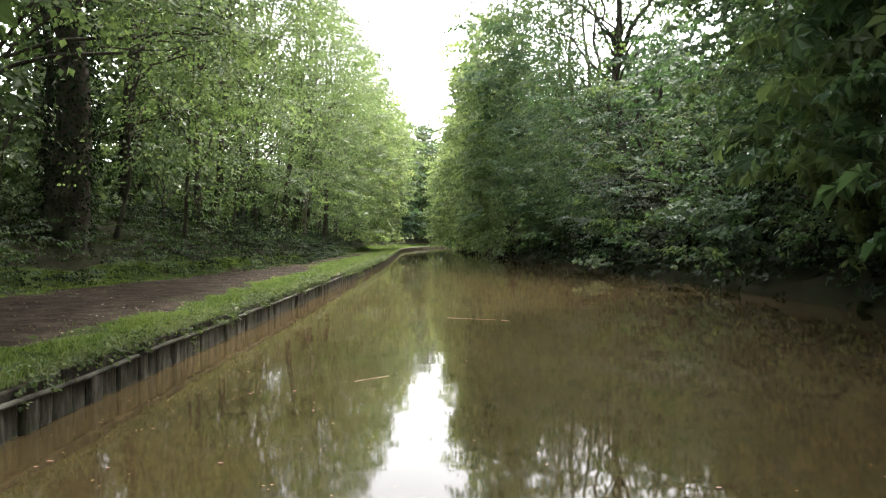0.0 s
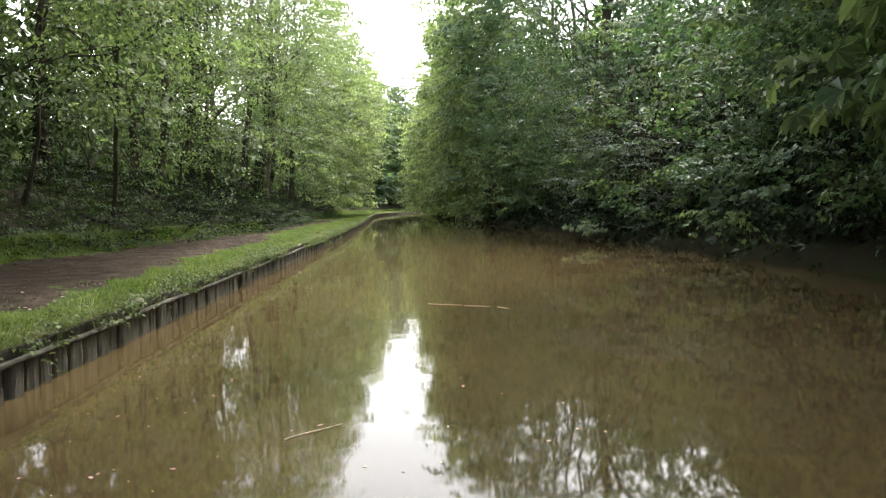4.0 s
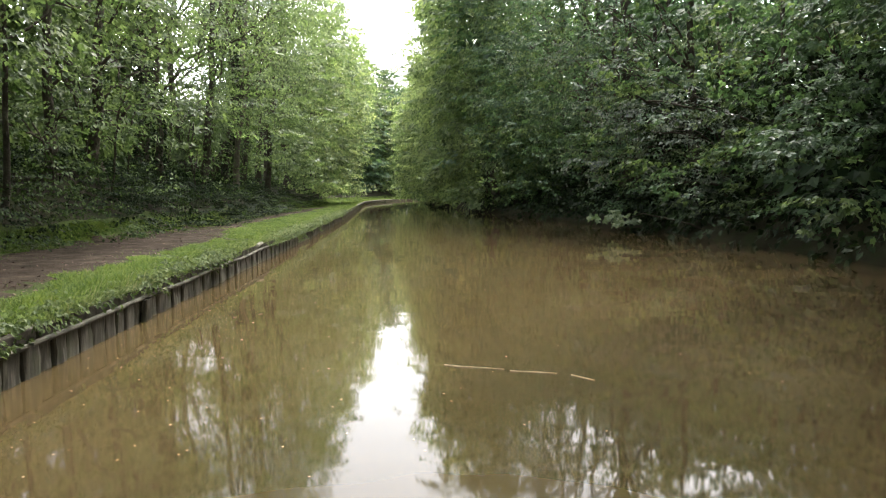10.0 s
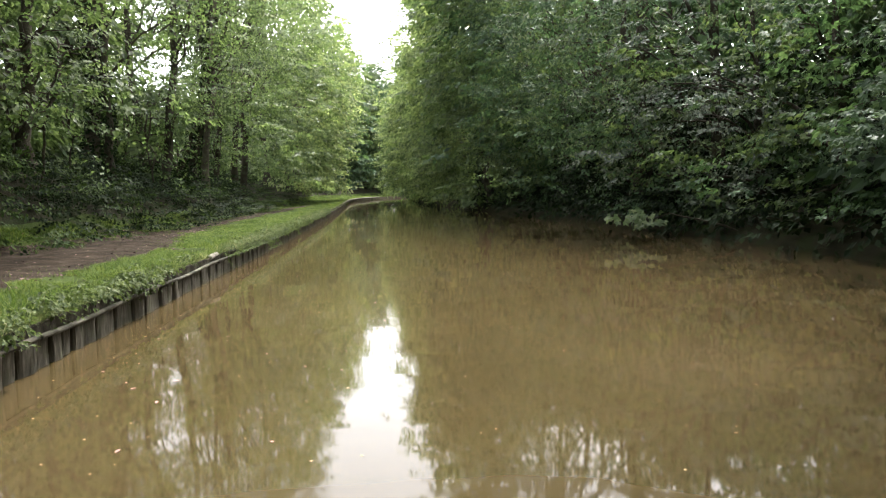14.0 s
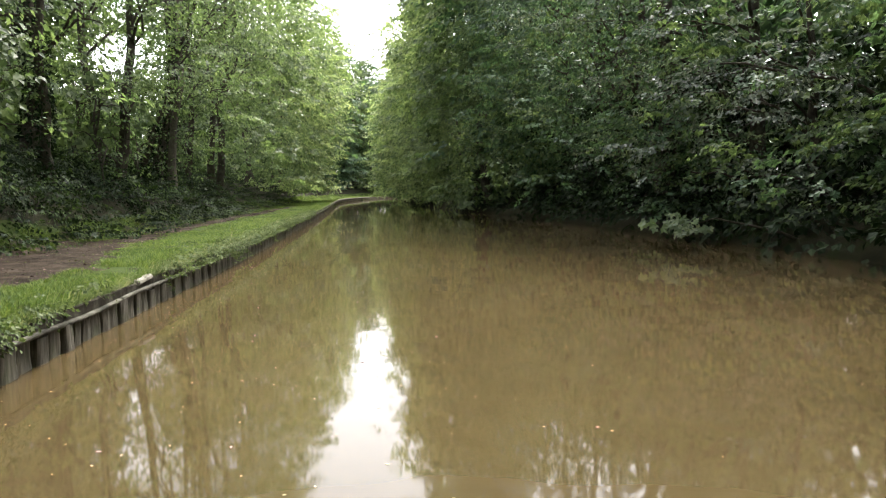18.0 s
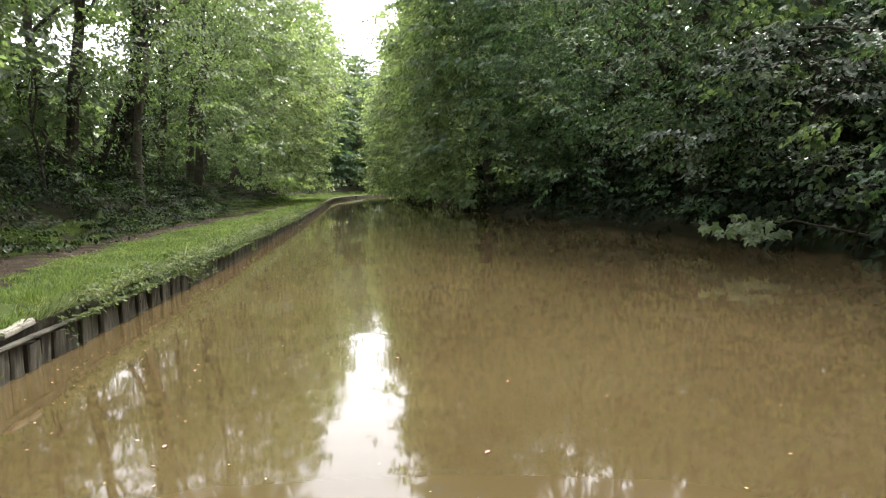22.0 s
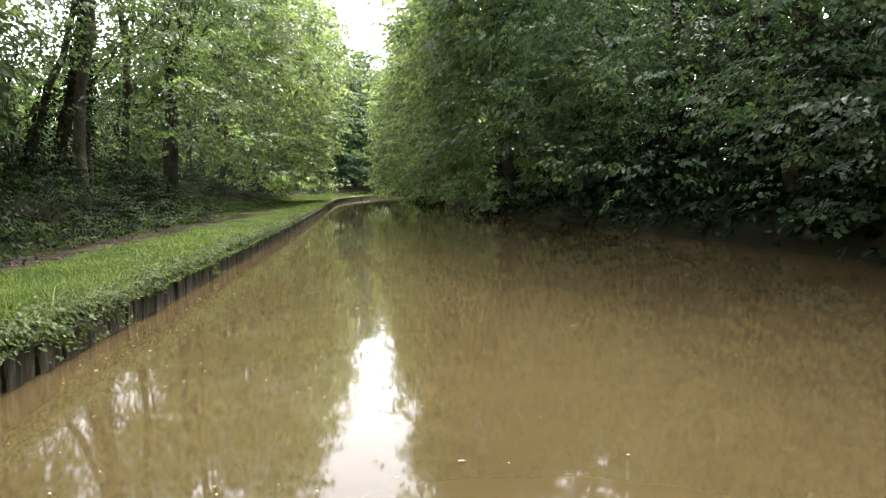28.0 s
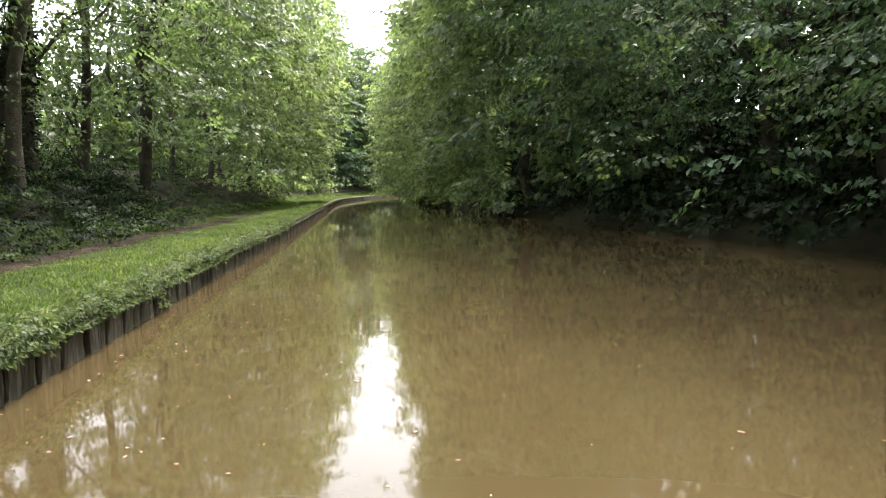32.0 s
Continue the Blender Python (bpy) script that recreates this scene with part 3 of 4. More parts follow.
def plant_left():
    rng = np.random.default_rng(12)
    y, k = 8.5, 0
    slope = [0.6, 0.4, 0.3, -0.4, -1.5, -1.6, -0.6, 1.2]
    while y < 128:
        near = y < 47
        x = float(EDGE_L(y)) - float(BANK_FOOT(y)) - rng.uniform(1.0, 2.8)
        tall = rng.uniform(13, 18) if near else rng.uniform(17, 21)
        x = min(x, float(FRONT_L(y)) - 1.0)
        lobes = wall_lobes(rng, y, FRONT_L, -1, tall, 2.0 if near else 2.8, lowest=(4.4 if 25 < y < 41 else 3.8 if y < 14 else 3.0) if near else 2.8 if y < 60 else 1.6, keep=(0.95 if y < 22 else 0.74 if 32 < y < 39 else 0.82) if near else 1.0, spread=1.1 if near else 0.7, slope=[0.6, 0.4, 0.3, -0.8, -2.3, -2.4, -1.2, 0.8] if y < 40 else slope)
        lobes += boughs(rng, y, FRONT_L, -1, 6 if near else 4, (3.8 if 25 < y < 41 else 2.8) if near else 1.8, 10.0, 1.1)
        # from y 60 on, paler leaves stand in for sunlight
        leaf = ((LEAF_FRESH, LEAF_MID, LEAF_FRESH) if y < 28 else (LEAF_FRESH, LEAF_MID, LEAF_FRESH) if y < 60 else (LEAF_SUNLIT, LEAF_FRESH, LEAF_SUNLIT))[k % 3]
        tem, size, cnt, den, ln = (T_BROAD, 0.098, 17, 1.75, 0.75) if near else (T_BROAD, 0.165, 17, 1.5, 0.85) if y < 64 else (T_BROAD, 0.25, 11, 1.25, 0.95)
        tree(300 + k, (x, y, ground_z(x, y)), (x + rng.uniform(-0.4, 0.9), y + rng.uniform(-1, 1)), tall, rng.uniform(0.09, 0.17), lobes, leaf, tem, size, den, cnt,
             "slender broadleaf tree with fresh green leaves on the towpath bank", "trees along the towpath", ivy=(3.5 if k % 3 == 1 else 0.0) if near else 0.0, limbs=7, length=ln, face=1)
        y += rng.uniform(2.6, 3.6) if near else rng.uniform(4.2, 5.6)
        k += 1
    # single trunks that stand out
    for i, (bx, by, tx, ty, h, g, ivy, pale) in enumerate(((-9.3, 17.2, -9.1, 17.3, 18, 0.42, 9.0, False), (-7.75, 39.3, -7.0, 39.5, 17, 0.14, 0.0, True), (-8.05, 39.6, -7.5, 40.2, 16, 0.16, 9.0, False),
                                                          (-8.8, 38.3, -5.9, 38.6, 9, 0.1, 2.0, False), (-8.9, 19.0, -7.9, 19.3, 7, 0.055, 0.0, False), (-8.0, 21.5, -7.4, 21.3, 8, 0.06, 0.0, False), (-9.6, 33.0, -9.2, 33.4, 15, 0.2, 9.0, False))):
        lobes = [(tx + rng.normal(-0.6, 1.0), ty + rng.normal(0, 1.3), h * f + 2, 1.3, 1.5, 0.8) for f in (0.5, 0.6, 0.7, 0.8, 0.9, 0.95)]
        if g > 0.3:
            # the old tree's unseen crown, spread over path and water to shade them
            for _ in range(56):
                z = rng.uniform(11.5, 20)
                lobes.append((tx + rng.uniform(-3.0, 10.5) * (1 - 0.3 * (z - 11.5) / 8.5), ty + rng.uniform(-8.0, 3.0), z, rng.uniform(1.2, 2.0), rng.uniform(1.2, 2.0), rng.uniform(0.6, 1.0)))
        tree(700 + i, (bx, by, ground_z(bx, by)), (tx, ty), h, g, lobes, LEAF_MID, *((T_BROAD, 0.2, 1.3, 10) if g > 0.3 else (T_OVAL, 0.12, 2.0, 13)),
             ("old tree with a thick dark ivy-clad trunk on the bank" if g > 0.3 else "ivy-clad tree trunk on the overgrown bank" if ivy > 2.5 else "thin leaning stem with few leaves on the bank" if g < 0.12 else "tall tree with a pale bare trunk on the bank"),
             "trees along the towpath", BARK_PALE if pale else BARK, ivy, 5)
    # young growth under the canopy
    for i in range(26):
        y = 6.5 + i * 1.55 + rng.uniform(-0.5, 0.5)
        x = float(EDGE_L(y)) - float(BANK_FOOT(y)) - rng.uniform(1.0, 4.5)
        g = ground_z(x, y)
        h = rng.uniform(1.8, 3.8)
        tx = x + rng.uniform(-0.5, 0.9)
        lobes = [(x + (tx - x) * f + rng.normal(0, 0.35), y + rng.normal(0, 0.5), g + h * f, rng.uniform(0.5, 0.9), rng.uniform(0.6, 1.0), rng.uniform(0.25, 0.5)) for f in (0.3, 0.5, 0.65, 0.8, 0.95, 1.05)]
        # duller leaves from y 24 on stand in for shade under the canopy
        tree(800 + i, (x, y, g), (tx, y), h, rng.uniform(0.02, 0.04), lobes, (LEAF_FRESH if y < 24 else LEAF_MID, LEAF_BANK_SHADED, LEAF_MID)[i % 3], T_OVAL, 0.1, 2.6, 10,
             "leafy sapling in the undergrowth of the bank", "saplings on the towpath bank", limbs=4, length=0.55, name="sapling")


def plant_ends():
    rng = np.random.default_rng(14)
    for i, (x, y, h) in enumerate(((-19, 128, 20), (-15, 136, 21), (-8, 150, 22), (-3, 160, 22), (5, 168, 24), (10, 168, 22), (-12, 146, 23), (-5, 160, 24), (16, 176, 22), (12, 140, 19), (17, 150, 20), (22, 158, 22), (-15, 116, 17), (-14, 123, 18), (-12, 130, 17), (-9, 138, 17), (-6, 146, 18), (-3, 153, 18), (2, 160, 18), (8, 167, 18))):
        lobes = []
        h += 5.0
        z = 0.8
        while z < h:
            w = 2.6 * math.sin(min(1.0, z / h * 0.86 + 0.12) * 2.9) + 0.6
            for _ in range(4):
                r = w * rng.uniform(0.6, 0.95)
                lobes.append((x + rng.normal(0, w * 0.6), y + rng.normal(0, w * 0.6), z + rng.uniform(-0.8, 0.8), r, r, r * 0.7))
            z += 1.9
        # mostly deep green: the shaded side at the bend put into the leaves
        tree(600 + i, (x, y, ground_z(x, y)), (x, y), h, 0.3, lobes, (LEAF_DEEP, LEAF_MID, LEAF_DEEP)[i % 3], T_BROAD, 0.66, 0.32, 8, "tall distant tree where the canal bends", "trees at the bend", limbs=3, length=1.4)


def low_spray():
    """The pale broad-leaved bough just above the water."""
    rng = np.random.default_rng(15)
    base = np.array((8.9, 28.6, ground_z(8.9, 28.6)))
    root = new("overhanging_shrub")
    root.location = base
    tagged(root, "low shrub with a fresh green broad-leaved bough above the water", "shrub")
    wood("stem", rng, base - np.array([0, 0, 0.2]), (6.35, 29.3, 0.6), 0.035, 0.01, root, base, BARK, 6, 0.06, 0.25)
    o = np.array([6.35, 29.35, 0.62]) + rng.normal(0, 1, (18, 3)) * np.array([0.3, 0.28, 0.13])
    d = unit(np.array([-0.6, -0.5, -0.1]) + rng.normal(0, 0.4, (18, 3)) * np.array([1, 1, 0.3]))
    v, f = spray_leaves(rng, o, d, 0.35, 0.16, 5, T_LOBED, 0.18, hang=1.0)
    mesh_object("leaves", v - base, f, LEAF_FRESH, root, False)


def forked_tree():
    """The tall tree whose forked trunk stands clear above the leaf wall."""
    rng = np.random.default_rng(16)
    # upper crown, widened out of sight to shade the leaf wall before it
    lobes = [(9.4 + rng.uniform(-3.4, 3.4), 38.4 + rng.uniform(-4.5, 4.0), z, rng.uniform(1.3, 2.2), rng.uniform(1.3, 2.2), rng.uniform(0.6, 1.0)) for z in np.linspace(13.2, 20.5, 26)]
    lobes += [(6.6 + rng.normal(0, 1.2), 41 + rng.normal(0, 2.0), z, rng.uniform(0.9, 1.5), rng.uniform(1.0, 1.7), rng.uniform(0.4, 0.8)) for z in (9.5, 10.4, 11.2, 12, 12.8, 13.6, 14.4, 15.2, 16, 16.8, 17.6)]
    base = (10.0, 38.6, ground_z(10.0, 38.6))
    t = tree(160, base, (9.3, 38.9), 19, 0.36, lobes, LEAF_MID, T_LOBED, 0.19, 1.5, 8, "tall tree with a bare forked trunk above the leaf wall", "trees on the offside bank", BARK, 0.0, 9)
    b = np.array(base)
    for e, r in (((12.4, 38.2, 15.6), 0.16), ((7.6, 38.4, 14.2), 0.1), ((12.0, 39.4, 12.8), 0.07)):
        wood("branch", rng, (9.72, 38.7, 11.6 if r > 0.08 else 10.2), e, r, r * 0.35, t, b, BARK, 7, 0.08, 0.3)


plant_right()
forked_tree()
plant_left()
back_row(41, 4, 125, 5.0, 6.0, 1, (13, 19), LEAF_DEEP, "dark broadleaf tree standing behind the waterside trees", "trees behind the offside bank", 0.6, 0.0, 0.48, 2.2, 10)
back_row(46, 2, 100, 7.0, 12.0, 1, (13, 18), LEAF_DEEP, "dark broadleaf tree deep in the offside wood", "trees behind the offside bank", 0.5, 0.0, 0.6, 3.0, 9)
back_row(42, 2, 130, 5.5, 6.5, -1, (12, 18), LEAF_MID, "broadleaf tree behind the towpath trees", "trees behind the towpath bank", 0.9, 2.6, 0.43, 1.9, 10)
back_row(47, 6, 110, 8.5, 12.5, -1, (5.5, 8.5), LEAF_MID, "broadleaf tree deep behind the towpath bank", "trees behind the towpath bank", 0.5, 2.0, 0.6, 2.4, 9)
back_row(43, 0, 120, 4.5, 9.5, -1, (2.8, 4.6), LEAF_FRESH, "sunlit hedge bush behind the towpath trees", "bushes behind the towpath bank", 1.3, 0.0, 0.2, 1.3, 12, 0.06)
# unseen row added by the start, to keep light out from behind
back_row(44, -42, 5, 4.5, 1.2, 1, (14, 19), LEAF_DEEP, "unseen broadleaf tree that shades the start from the offside bank", "trees on the offside bank", 0.35, 0.0, 0.65, 2.6, 9)


def plant_behind():
    """Unseen towpath trees added behind the walk's start, that close the place and shade it."""
    rng = np.random.default_rng(17)
    for i in range(11):
        y = -38 + i * 4.1 + rng.uniform(-0.6, 0.6)
        x = float(EDGE_L(y)) - float(BANK_FOOT(y)) - rng.uniform(0.8, 2.0)
        lobes = wall_lobes(rng, y, FRONT_L, -1, 17, 2.4, 4.0, 1.0, 1.6, [0.6, 0.4, 0.3, -0.4, -1.5, -1.6, -0.6, 1.2])
        tree(750 + i, (x, y, ground_z(x, y)), (x + 0.5, y), 17, 0.2, lobes, LEAF_MID, T_SIMPLE, 0.55, 0.5, 9, "unseen broadleaf tree that shades the towpath behind the start", "trees along the towpath", limbs=5, length=1.0)


plant_behind()
plant_ends()
low_spray()


# ---- piling along the towpath ----
def edge_frame(y):
    """Place on the towpath edge and its turn about z."""
    return float(EDGE_L(y)), math.atan2(-(float(EDGE_L(y + 0.5)) - float(EDGE_L(y - 0.5))), 1.0)


def build_piling():
    ys = np.arange(-8, 150, 0.5)
    verts = []
    for y in ys:
        e, _ = edge_frame(y)
        top = 0.37 + 0.02 * lump(2.2, y, 1.3) + 0.02 * lump(5.2, y, 5.0)
        for dx, z in ((0.015, -0.7), (0.015, 0.2), (0.015, 0.25), (0.0 + 0.02 * lump(3.1, y, 4.0), top), (-0.12, top + 0.02)):
            verts.append((e + dx, y, z))
    wall = mesh_object("wall_towpath_edge", verts, grid_faces(len(ys), 5), EDGE_SOIL)
    tagged(wall, "dark soil edge behind weathered canal piling", "canal edge", kind="structure")
    # boards with rounded edges, four widths, shared by all
    meshes, widths = [], (0.3, 0.22, 0.27, 0.25)
    for k, w in enumerate(widths):
        rng = np.random.default_rng(50 + k)
        h = w / 2 - 0.014
        prof = [(0.0, -h), (0.04, -h), (0.055, -h + 0.012), (0.062, -h + 0.05), (0.06 + 0.006 * (k % 2), 0.0), (0.062, h - 0.05), (0.055, h - 0.012), (0.04, h), (0.0, h)]
        n, zs = len(prof), (-0.6, 0.02, 0.12, 0.255)
        vs = [(dx + rng.normal(0, 0.003), dy + rng.normal(0, 0.003), z + (0.006 * rng.normal() if z > 0.2 else 0)) for z in zs for dx, dy in prof]
        fs = [(r * n + i, r * n + i + 1, (r + 1) * n + i + 1, (r + 1) * n + i) for r in range(len(zs) - 1) for i in range(n - 1)]
        fs.append(tuple((len(zs) - 1) * n + i for i in range(n)))
        me = bpy.data.meshes.new("pile")
        me.from_pydata(vs, [], fs)
        me.materials.append(PILE_MAT)
        meshes.append(me)
    rng = np.random.default_rng(77)
    y = 4.0
    for i in range(298):
        k = int(rng.integers(0, 4))
        y += widths[k] / 2
        e, a = edge_frame(y)
        ob = new("pile", meshes[k])
        ob.parent = wall
        ob.matrix_basis = pose(e + 0.012 + (0.022 if i % 2 else 0.0) + rng.normal(0, 0.009), y, rng.normal(-0.004, 0.01), rng.normal(0, 0.8), rng.normal(0.5, 1.2), math.degrees(a) + rng.normal(0, 3.0))
        y += widths[k] / 2
    # the capping planks above the rail, in lengths
    y = 4.0
    while y < 100:
        ln = rng.uniform(1.8, 3.0)
        v, z0 = [], rng.normal(0, 0.012)
        for q in np.linspace(0, ln - 0.03, 5):
            e, _ = edge_frame(y + q)
            w = 0.008 * lump(6.1, y + q, 2.0)
            for dx, dz in ((0.0, 0.27), (0.048, 0.27), (0.05, 0.36), (0.042, 0.372), (0.0, 0.372)):
                v.append((e + dx + w, y + q, dz + z0 + 0.012 * lump(3.7, y + q, 1.7)))
        f = [(r * 5 + i, r * 5 + (i + 1) % 5, (r + 1) * 5 + (i + 1) % 5, (r + 1) * 5 + i) for r in range(4) for i in range(5)]
        mesh_object("capping_plank", v, f, PLANK_MAT, wall, False)
        y += ln
    # the waling rail, in lengths
    y = -4.0
    while y < 100:
        ln = rng.uniform(2.4, 3.4)
        pts = []
        for s in np.linspace(0, ln - 0.05, 6):
            e, _ = edge_frame(y + s)
            pts.append((e + 0.095, y + s, 0.268 + 0.01 * math.sin(1.7 * (y + s)) + 0.012 * lump(3.3, y + s, 0.8)))
        v = []
        for p in pts:
            for dx, dz in ((-0.03, -0.016), (0.008, -0.018), (0.016, 0.0), (0.01, 0.016), (-0.03, 0.022)):
                v.append((p[0] + dx, p[1], p[2] + dz))
        n, f = 5, []
        for r in range(len(pts) - 1):
            for i in range(n):
                j = (i + 1) % n
                f.append((r * n + i, r * n + j, (r + 1) * n + j, (r + 1) * n + i))
        mesh_object("rail", v, f, RAIL_MAT, wall, False)
        y += ln
    return wall


def build_verge():
    ys = np.concatenate([np.arange(-10, 60, 0.4), np.arange(60, 172, 2.0)])
    verts, cols = [], 30
    for y in ys:
        e, f = float(EDGE_L(y)), float(BANK_FOOT(y)) + 0.5 + 0.35 * lump(6.6, y, 0.6)
        for k in np.linspace(0.004, 1, cols):
            x = e - f * k
            verts.append((x, y, ground_z(x, y) + 0.022))
    ob = mesh_object("grass_verge", verts, grid_faces(len(ys), cols), TURF_SHADED)
    return tagged(ob, "short green turf beside the towpath", "grass verge", kind="structure")


wall_edge = build_piling()
verge = build_verge()


def coping_stone(x, y, z, l, w, h, turn, label):
    bm = bmesh.new()
    bmesh.ops.create_cube(bm, size=1.0, matrix=Matrix.Diagonal((w, l, h, 1)))
    bmesh.ops.bevel(bm, geom=bm.edges[:], offset=0.014, segments=2, affect='EDGES')
    rng = random.Random(int(y * 10))
    for v in bm.verts:
        v.co += Vector((rng.uniform(-1, 1), rng.uniform(-1, 1), rng.uniform(-1, 1))) * 0.003
    me = bpy.data.meshes.new("coping_stone")
    bm.to_mesh(me)
    bm.free()
    me.materials.append(STONE)
    ob = new("coping_stone", me)
    ob.matrix_basis = pose(x, y, z, 3, -4, turn)
    return tagged(ob, label, "stone")


for sx, sy, sl in ((0.02, 22.85, 0.55), (0.02, 44.3, 0.7), (0.0, 11.1, 0.22)):
    coping_stone(float(EDGE_L(sy)) + sx, sy, 0.385, sl, 0.12, 0.06, 1.0, "pale stone block lying on the grassy canal edge")


def far_coping():
    """The pale coping of the canal edge round the bend."""
    ys = np.arange(72.0, 132.0, 2.0)
    rows = [[(float(EDGE_L(y)) + dx, y, z) for dx, z in ((-0.3, 0.36), (-0.29, 0.45), (0.09, 0.45), (0.1, 0.36))] for y in ys]
    v = np.array(rows).reshape(-1, 3)
    f = [(i * 4 + k, i * 4 + k + 1, i * 4 + k + 5, i * 4 + k + 4) for i in range(len(ys) - 1) for k in range(3)]
    tagged(mesh_object("far_coping", v, np.array(f), STONE, None, False), "pale stone coping along the canal edge at the bend", "coping")


far_coping()


# ---- grass, weeds and undergrowth ----
def blades(rng, pos, height, width, lean, material, name, label, category, simple=True):
    n = len(pos)
    az = rng.uniform(0, 6.283, n)
    d = np.stack([np.cos(az), np.sin(az), np.zeros(n)], 1)
    s = np.stack([-np.sin(az), np.cos(az), np.zeros(n)], 1)
    h = height[:, None] * rng.uniform(0.55, 1.3, (n, 1))
    w = width[:, None] * rng.uniform(0.9, 1.5, (n, 1))
    d = unit(d * 0.7 + lean) * rng.uniform(0.4, 1.5, (n, 1))
    up = np.array([0, 0, 1.0])
    tip = pos + up * h * 0.8 + d * h * 0.85
    if simple:
        v = np.stack([pos - s * w, pos + s * w, tip], 1).reshape(-1, 3)
        f = np.array([(0, 1, 2)])[None] + (np.arange(n) * 3)[:, None, None]
    else:
        m = pos + up * h * 0.55 + d * h * 0.3
        v = np.stack([pos - s * w, pos + s * w, m - s * w * 0.8, m + s * w * 0.8, tip], 1).reshape(-1, 3)
        f = np.array([(0, 1, 3), (0, 3, 2), (2, 3, 4)])[None] + (np.arange(n) * 5)[:, None, None]
    ob = mesh_object(name, v, f.reshape(-1, 3), material, None, False)
    return tagged(ob, label, category, kind="stuff")


def ground_many(x, y):
    return np.array([ground_z(float(a), float(b)) for a, b in zip(x, y)])


def patch_noise(x, y, s):
    return np.array([noise.noise(Vector((float(a) * s, float(b) * s, 1.7))) for a, b in zip(x, y)])


def grow_grass():
    rng = np.random.default_rng(21)
    xs, ys, hs, ws = [], [], [], []
    for y0, y1, den, h, w in ((4, 14, 3600, 0.05, 0.0045), (14, 24, 3300, 0.055, 0.005), (24, 32, 2800, 0.055, 0.006), (32, 60, 1200, 0.06, 0.009), (60, 150, 300, 0.12, 0.032)):
        for lo, hi, k in (("edge", "in", 1.0), ("in", "out", 0.09), ("out", "foot", 0.8)):
            n = int((y1 - y0) * den * k * {"edge": 1.2, "in": 1.5, "out": 0.9}[lo])
            if lo == "in":
                n = int(n * (0.4 if y0 < 20 else 2.2 if y0 < 30 else 1.2 if y0 < 60 else 7.0))
            y = rng.uniform(y0, y1, n)
            a = {"edge": 0 * y - 0.03, "in": PATH_IN(y), "out": PATH_OUT(y) - 0.2}[lo]
            wob = 0.4 * patch_noise(y * 0, y, 0.7) + 0.25 * patch_noise(y * 0 + 4, y, 2.3)
            b = {"in": PATH_IN(y) + 0.1 + wob, "out": PATH_OUT(y), "foot": BANK_FOOT(y) + 0.4}[hi]
            a = a + (wob * 1.3 if lo == "out" else 0)
            x = EDGE_L(y) - (a + (b - a) * rng.random(n))
            xs.append(x), ys.append(y), hs.append(np.full(n, h)), ws.append(np.full(n, w))
    x, y, h, w = map(np.concatenate, (xs, ys, hs, ws))
    pn = patch_noise(x, y, 1.1)
    keep = pn > -0.45 + 0.3 * rng.random(len(x)) * (y < 60)
    x, y, h, w, pn = x[keep], y[keep], h[keep], w[keep], pn[keep]
    h = h * (1 + 0.9 * pn + 1.3 * np.maximum(patch_noise(x, y, 4.3), 0) * (y < 45)) * np.interp(EDGE_L(y) - x, [0, 0.3, 1.0, 1.8, 2.6, 4.0], [1.7, 1.4, 0.85, 0.4, 0.45, 1.0])
    pos = np.stack([x, y, ground_many(x, y) + 0.018], 1)
    blades(rng, pos, h, w, np.array([0.0, 0.0, 0.0]), GRASS, "grass", "short sunlit green grass on the towpath verge", "grass")
    # the fringe that hangs over the edge
    n = 44000
    y = np.concatenate([rng.uniform(3, 45, n), rng.uniform(45, 100, 4000)])
    pn = patch_noise(y * 0 + 3, y, 0.55)
    keep = rng.random(len(y)) < 0.55 + 0.9 * pn + 0.3 * (y > 24)
    y = y[keep]
    y = y[(abs(y - 22.85) > 0.4) | (rng.random(len(y)) < 0.15)]
    x = EDGE_L(y) + np.minimum(rng.normal(-0.04, 0.07, len(y)), 0.05)
    pos = np.stack([x, y, np.full(len(y), 0.385)], 1)
    blades(rng, pos, 0.06 + rng.gamma(1.5, 0.055, len(y)), 0.002 + 0.0001 * y, np.array([1.1, 0.0, -0.9]), FRINGE, "edge_grass", "longer grass tufts hanging over the canal piling", "grass", False)
    # broad-leaved weeds over the edge
    n = 20000
    y = np.concatenate([rng.uniform(3, 46, n), rng.uniform(46, 80, 1500)])
    pn = patch_noise(y * 0 + 9, y, 0.45) + 0.4 * patch_noise(y * 0 + 5, y, 1.9)
    cover = np.interp(y, [0, 22, 26, 33, 35, 37, 39, 41], [-0.4, -0.3, 0.9, 0.9, 0.3, 0.4, 0.9, 0.3])
    keep = rng.random(len(y)) < cover + 1.5 * pn
    y = y[keep]
    x = EDGE_L(y) + rng.normal(0.02, 0.12, len(y))
    z = np.where(x > EDGE_L(y), 0.4 - 1.3 * (x - EDGE_L(y)) + rng.normal(0, 0.04, len(y)), 0.42 + rng.uniform(0, 0.09, len(y)))
    x = np.where(x > EDGE_L(y), EDGE_L(y) + 0.04 + 0.55 * (x - EDGE_L(y)), x)
    pos = np.stack([x, y, np.maximum(z, np.where(patch_noise(y * 0 + 2, y, 1.3) > 0.33, 0.1, 0.31))], 1)
    # leafy tussocks that bulge over the piling
    tus = []
    for k in range(230):
        ty = rng.uniform(5, 50)
        c = float(np.interp(ty, [0, 12, 24, 26, 33, 35, 37, 39, 41, 60], [0.5, 0.5, 0.4, 1, 1, 0.55, 0.6, 1, 0.6, 0.5]))
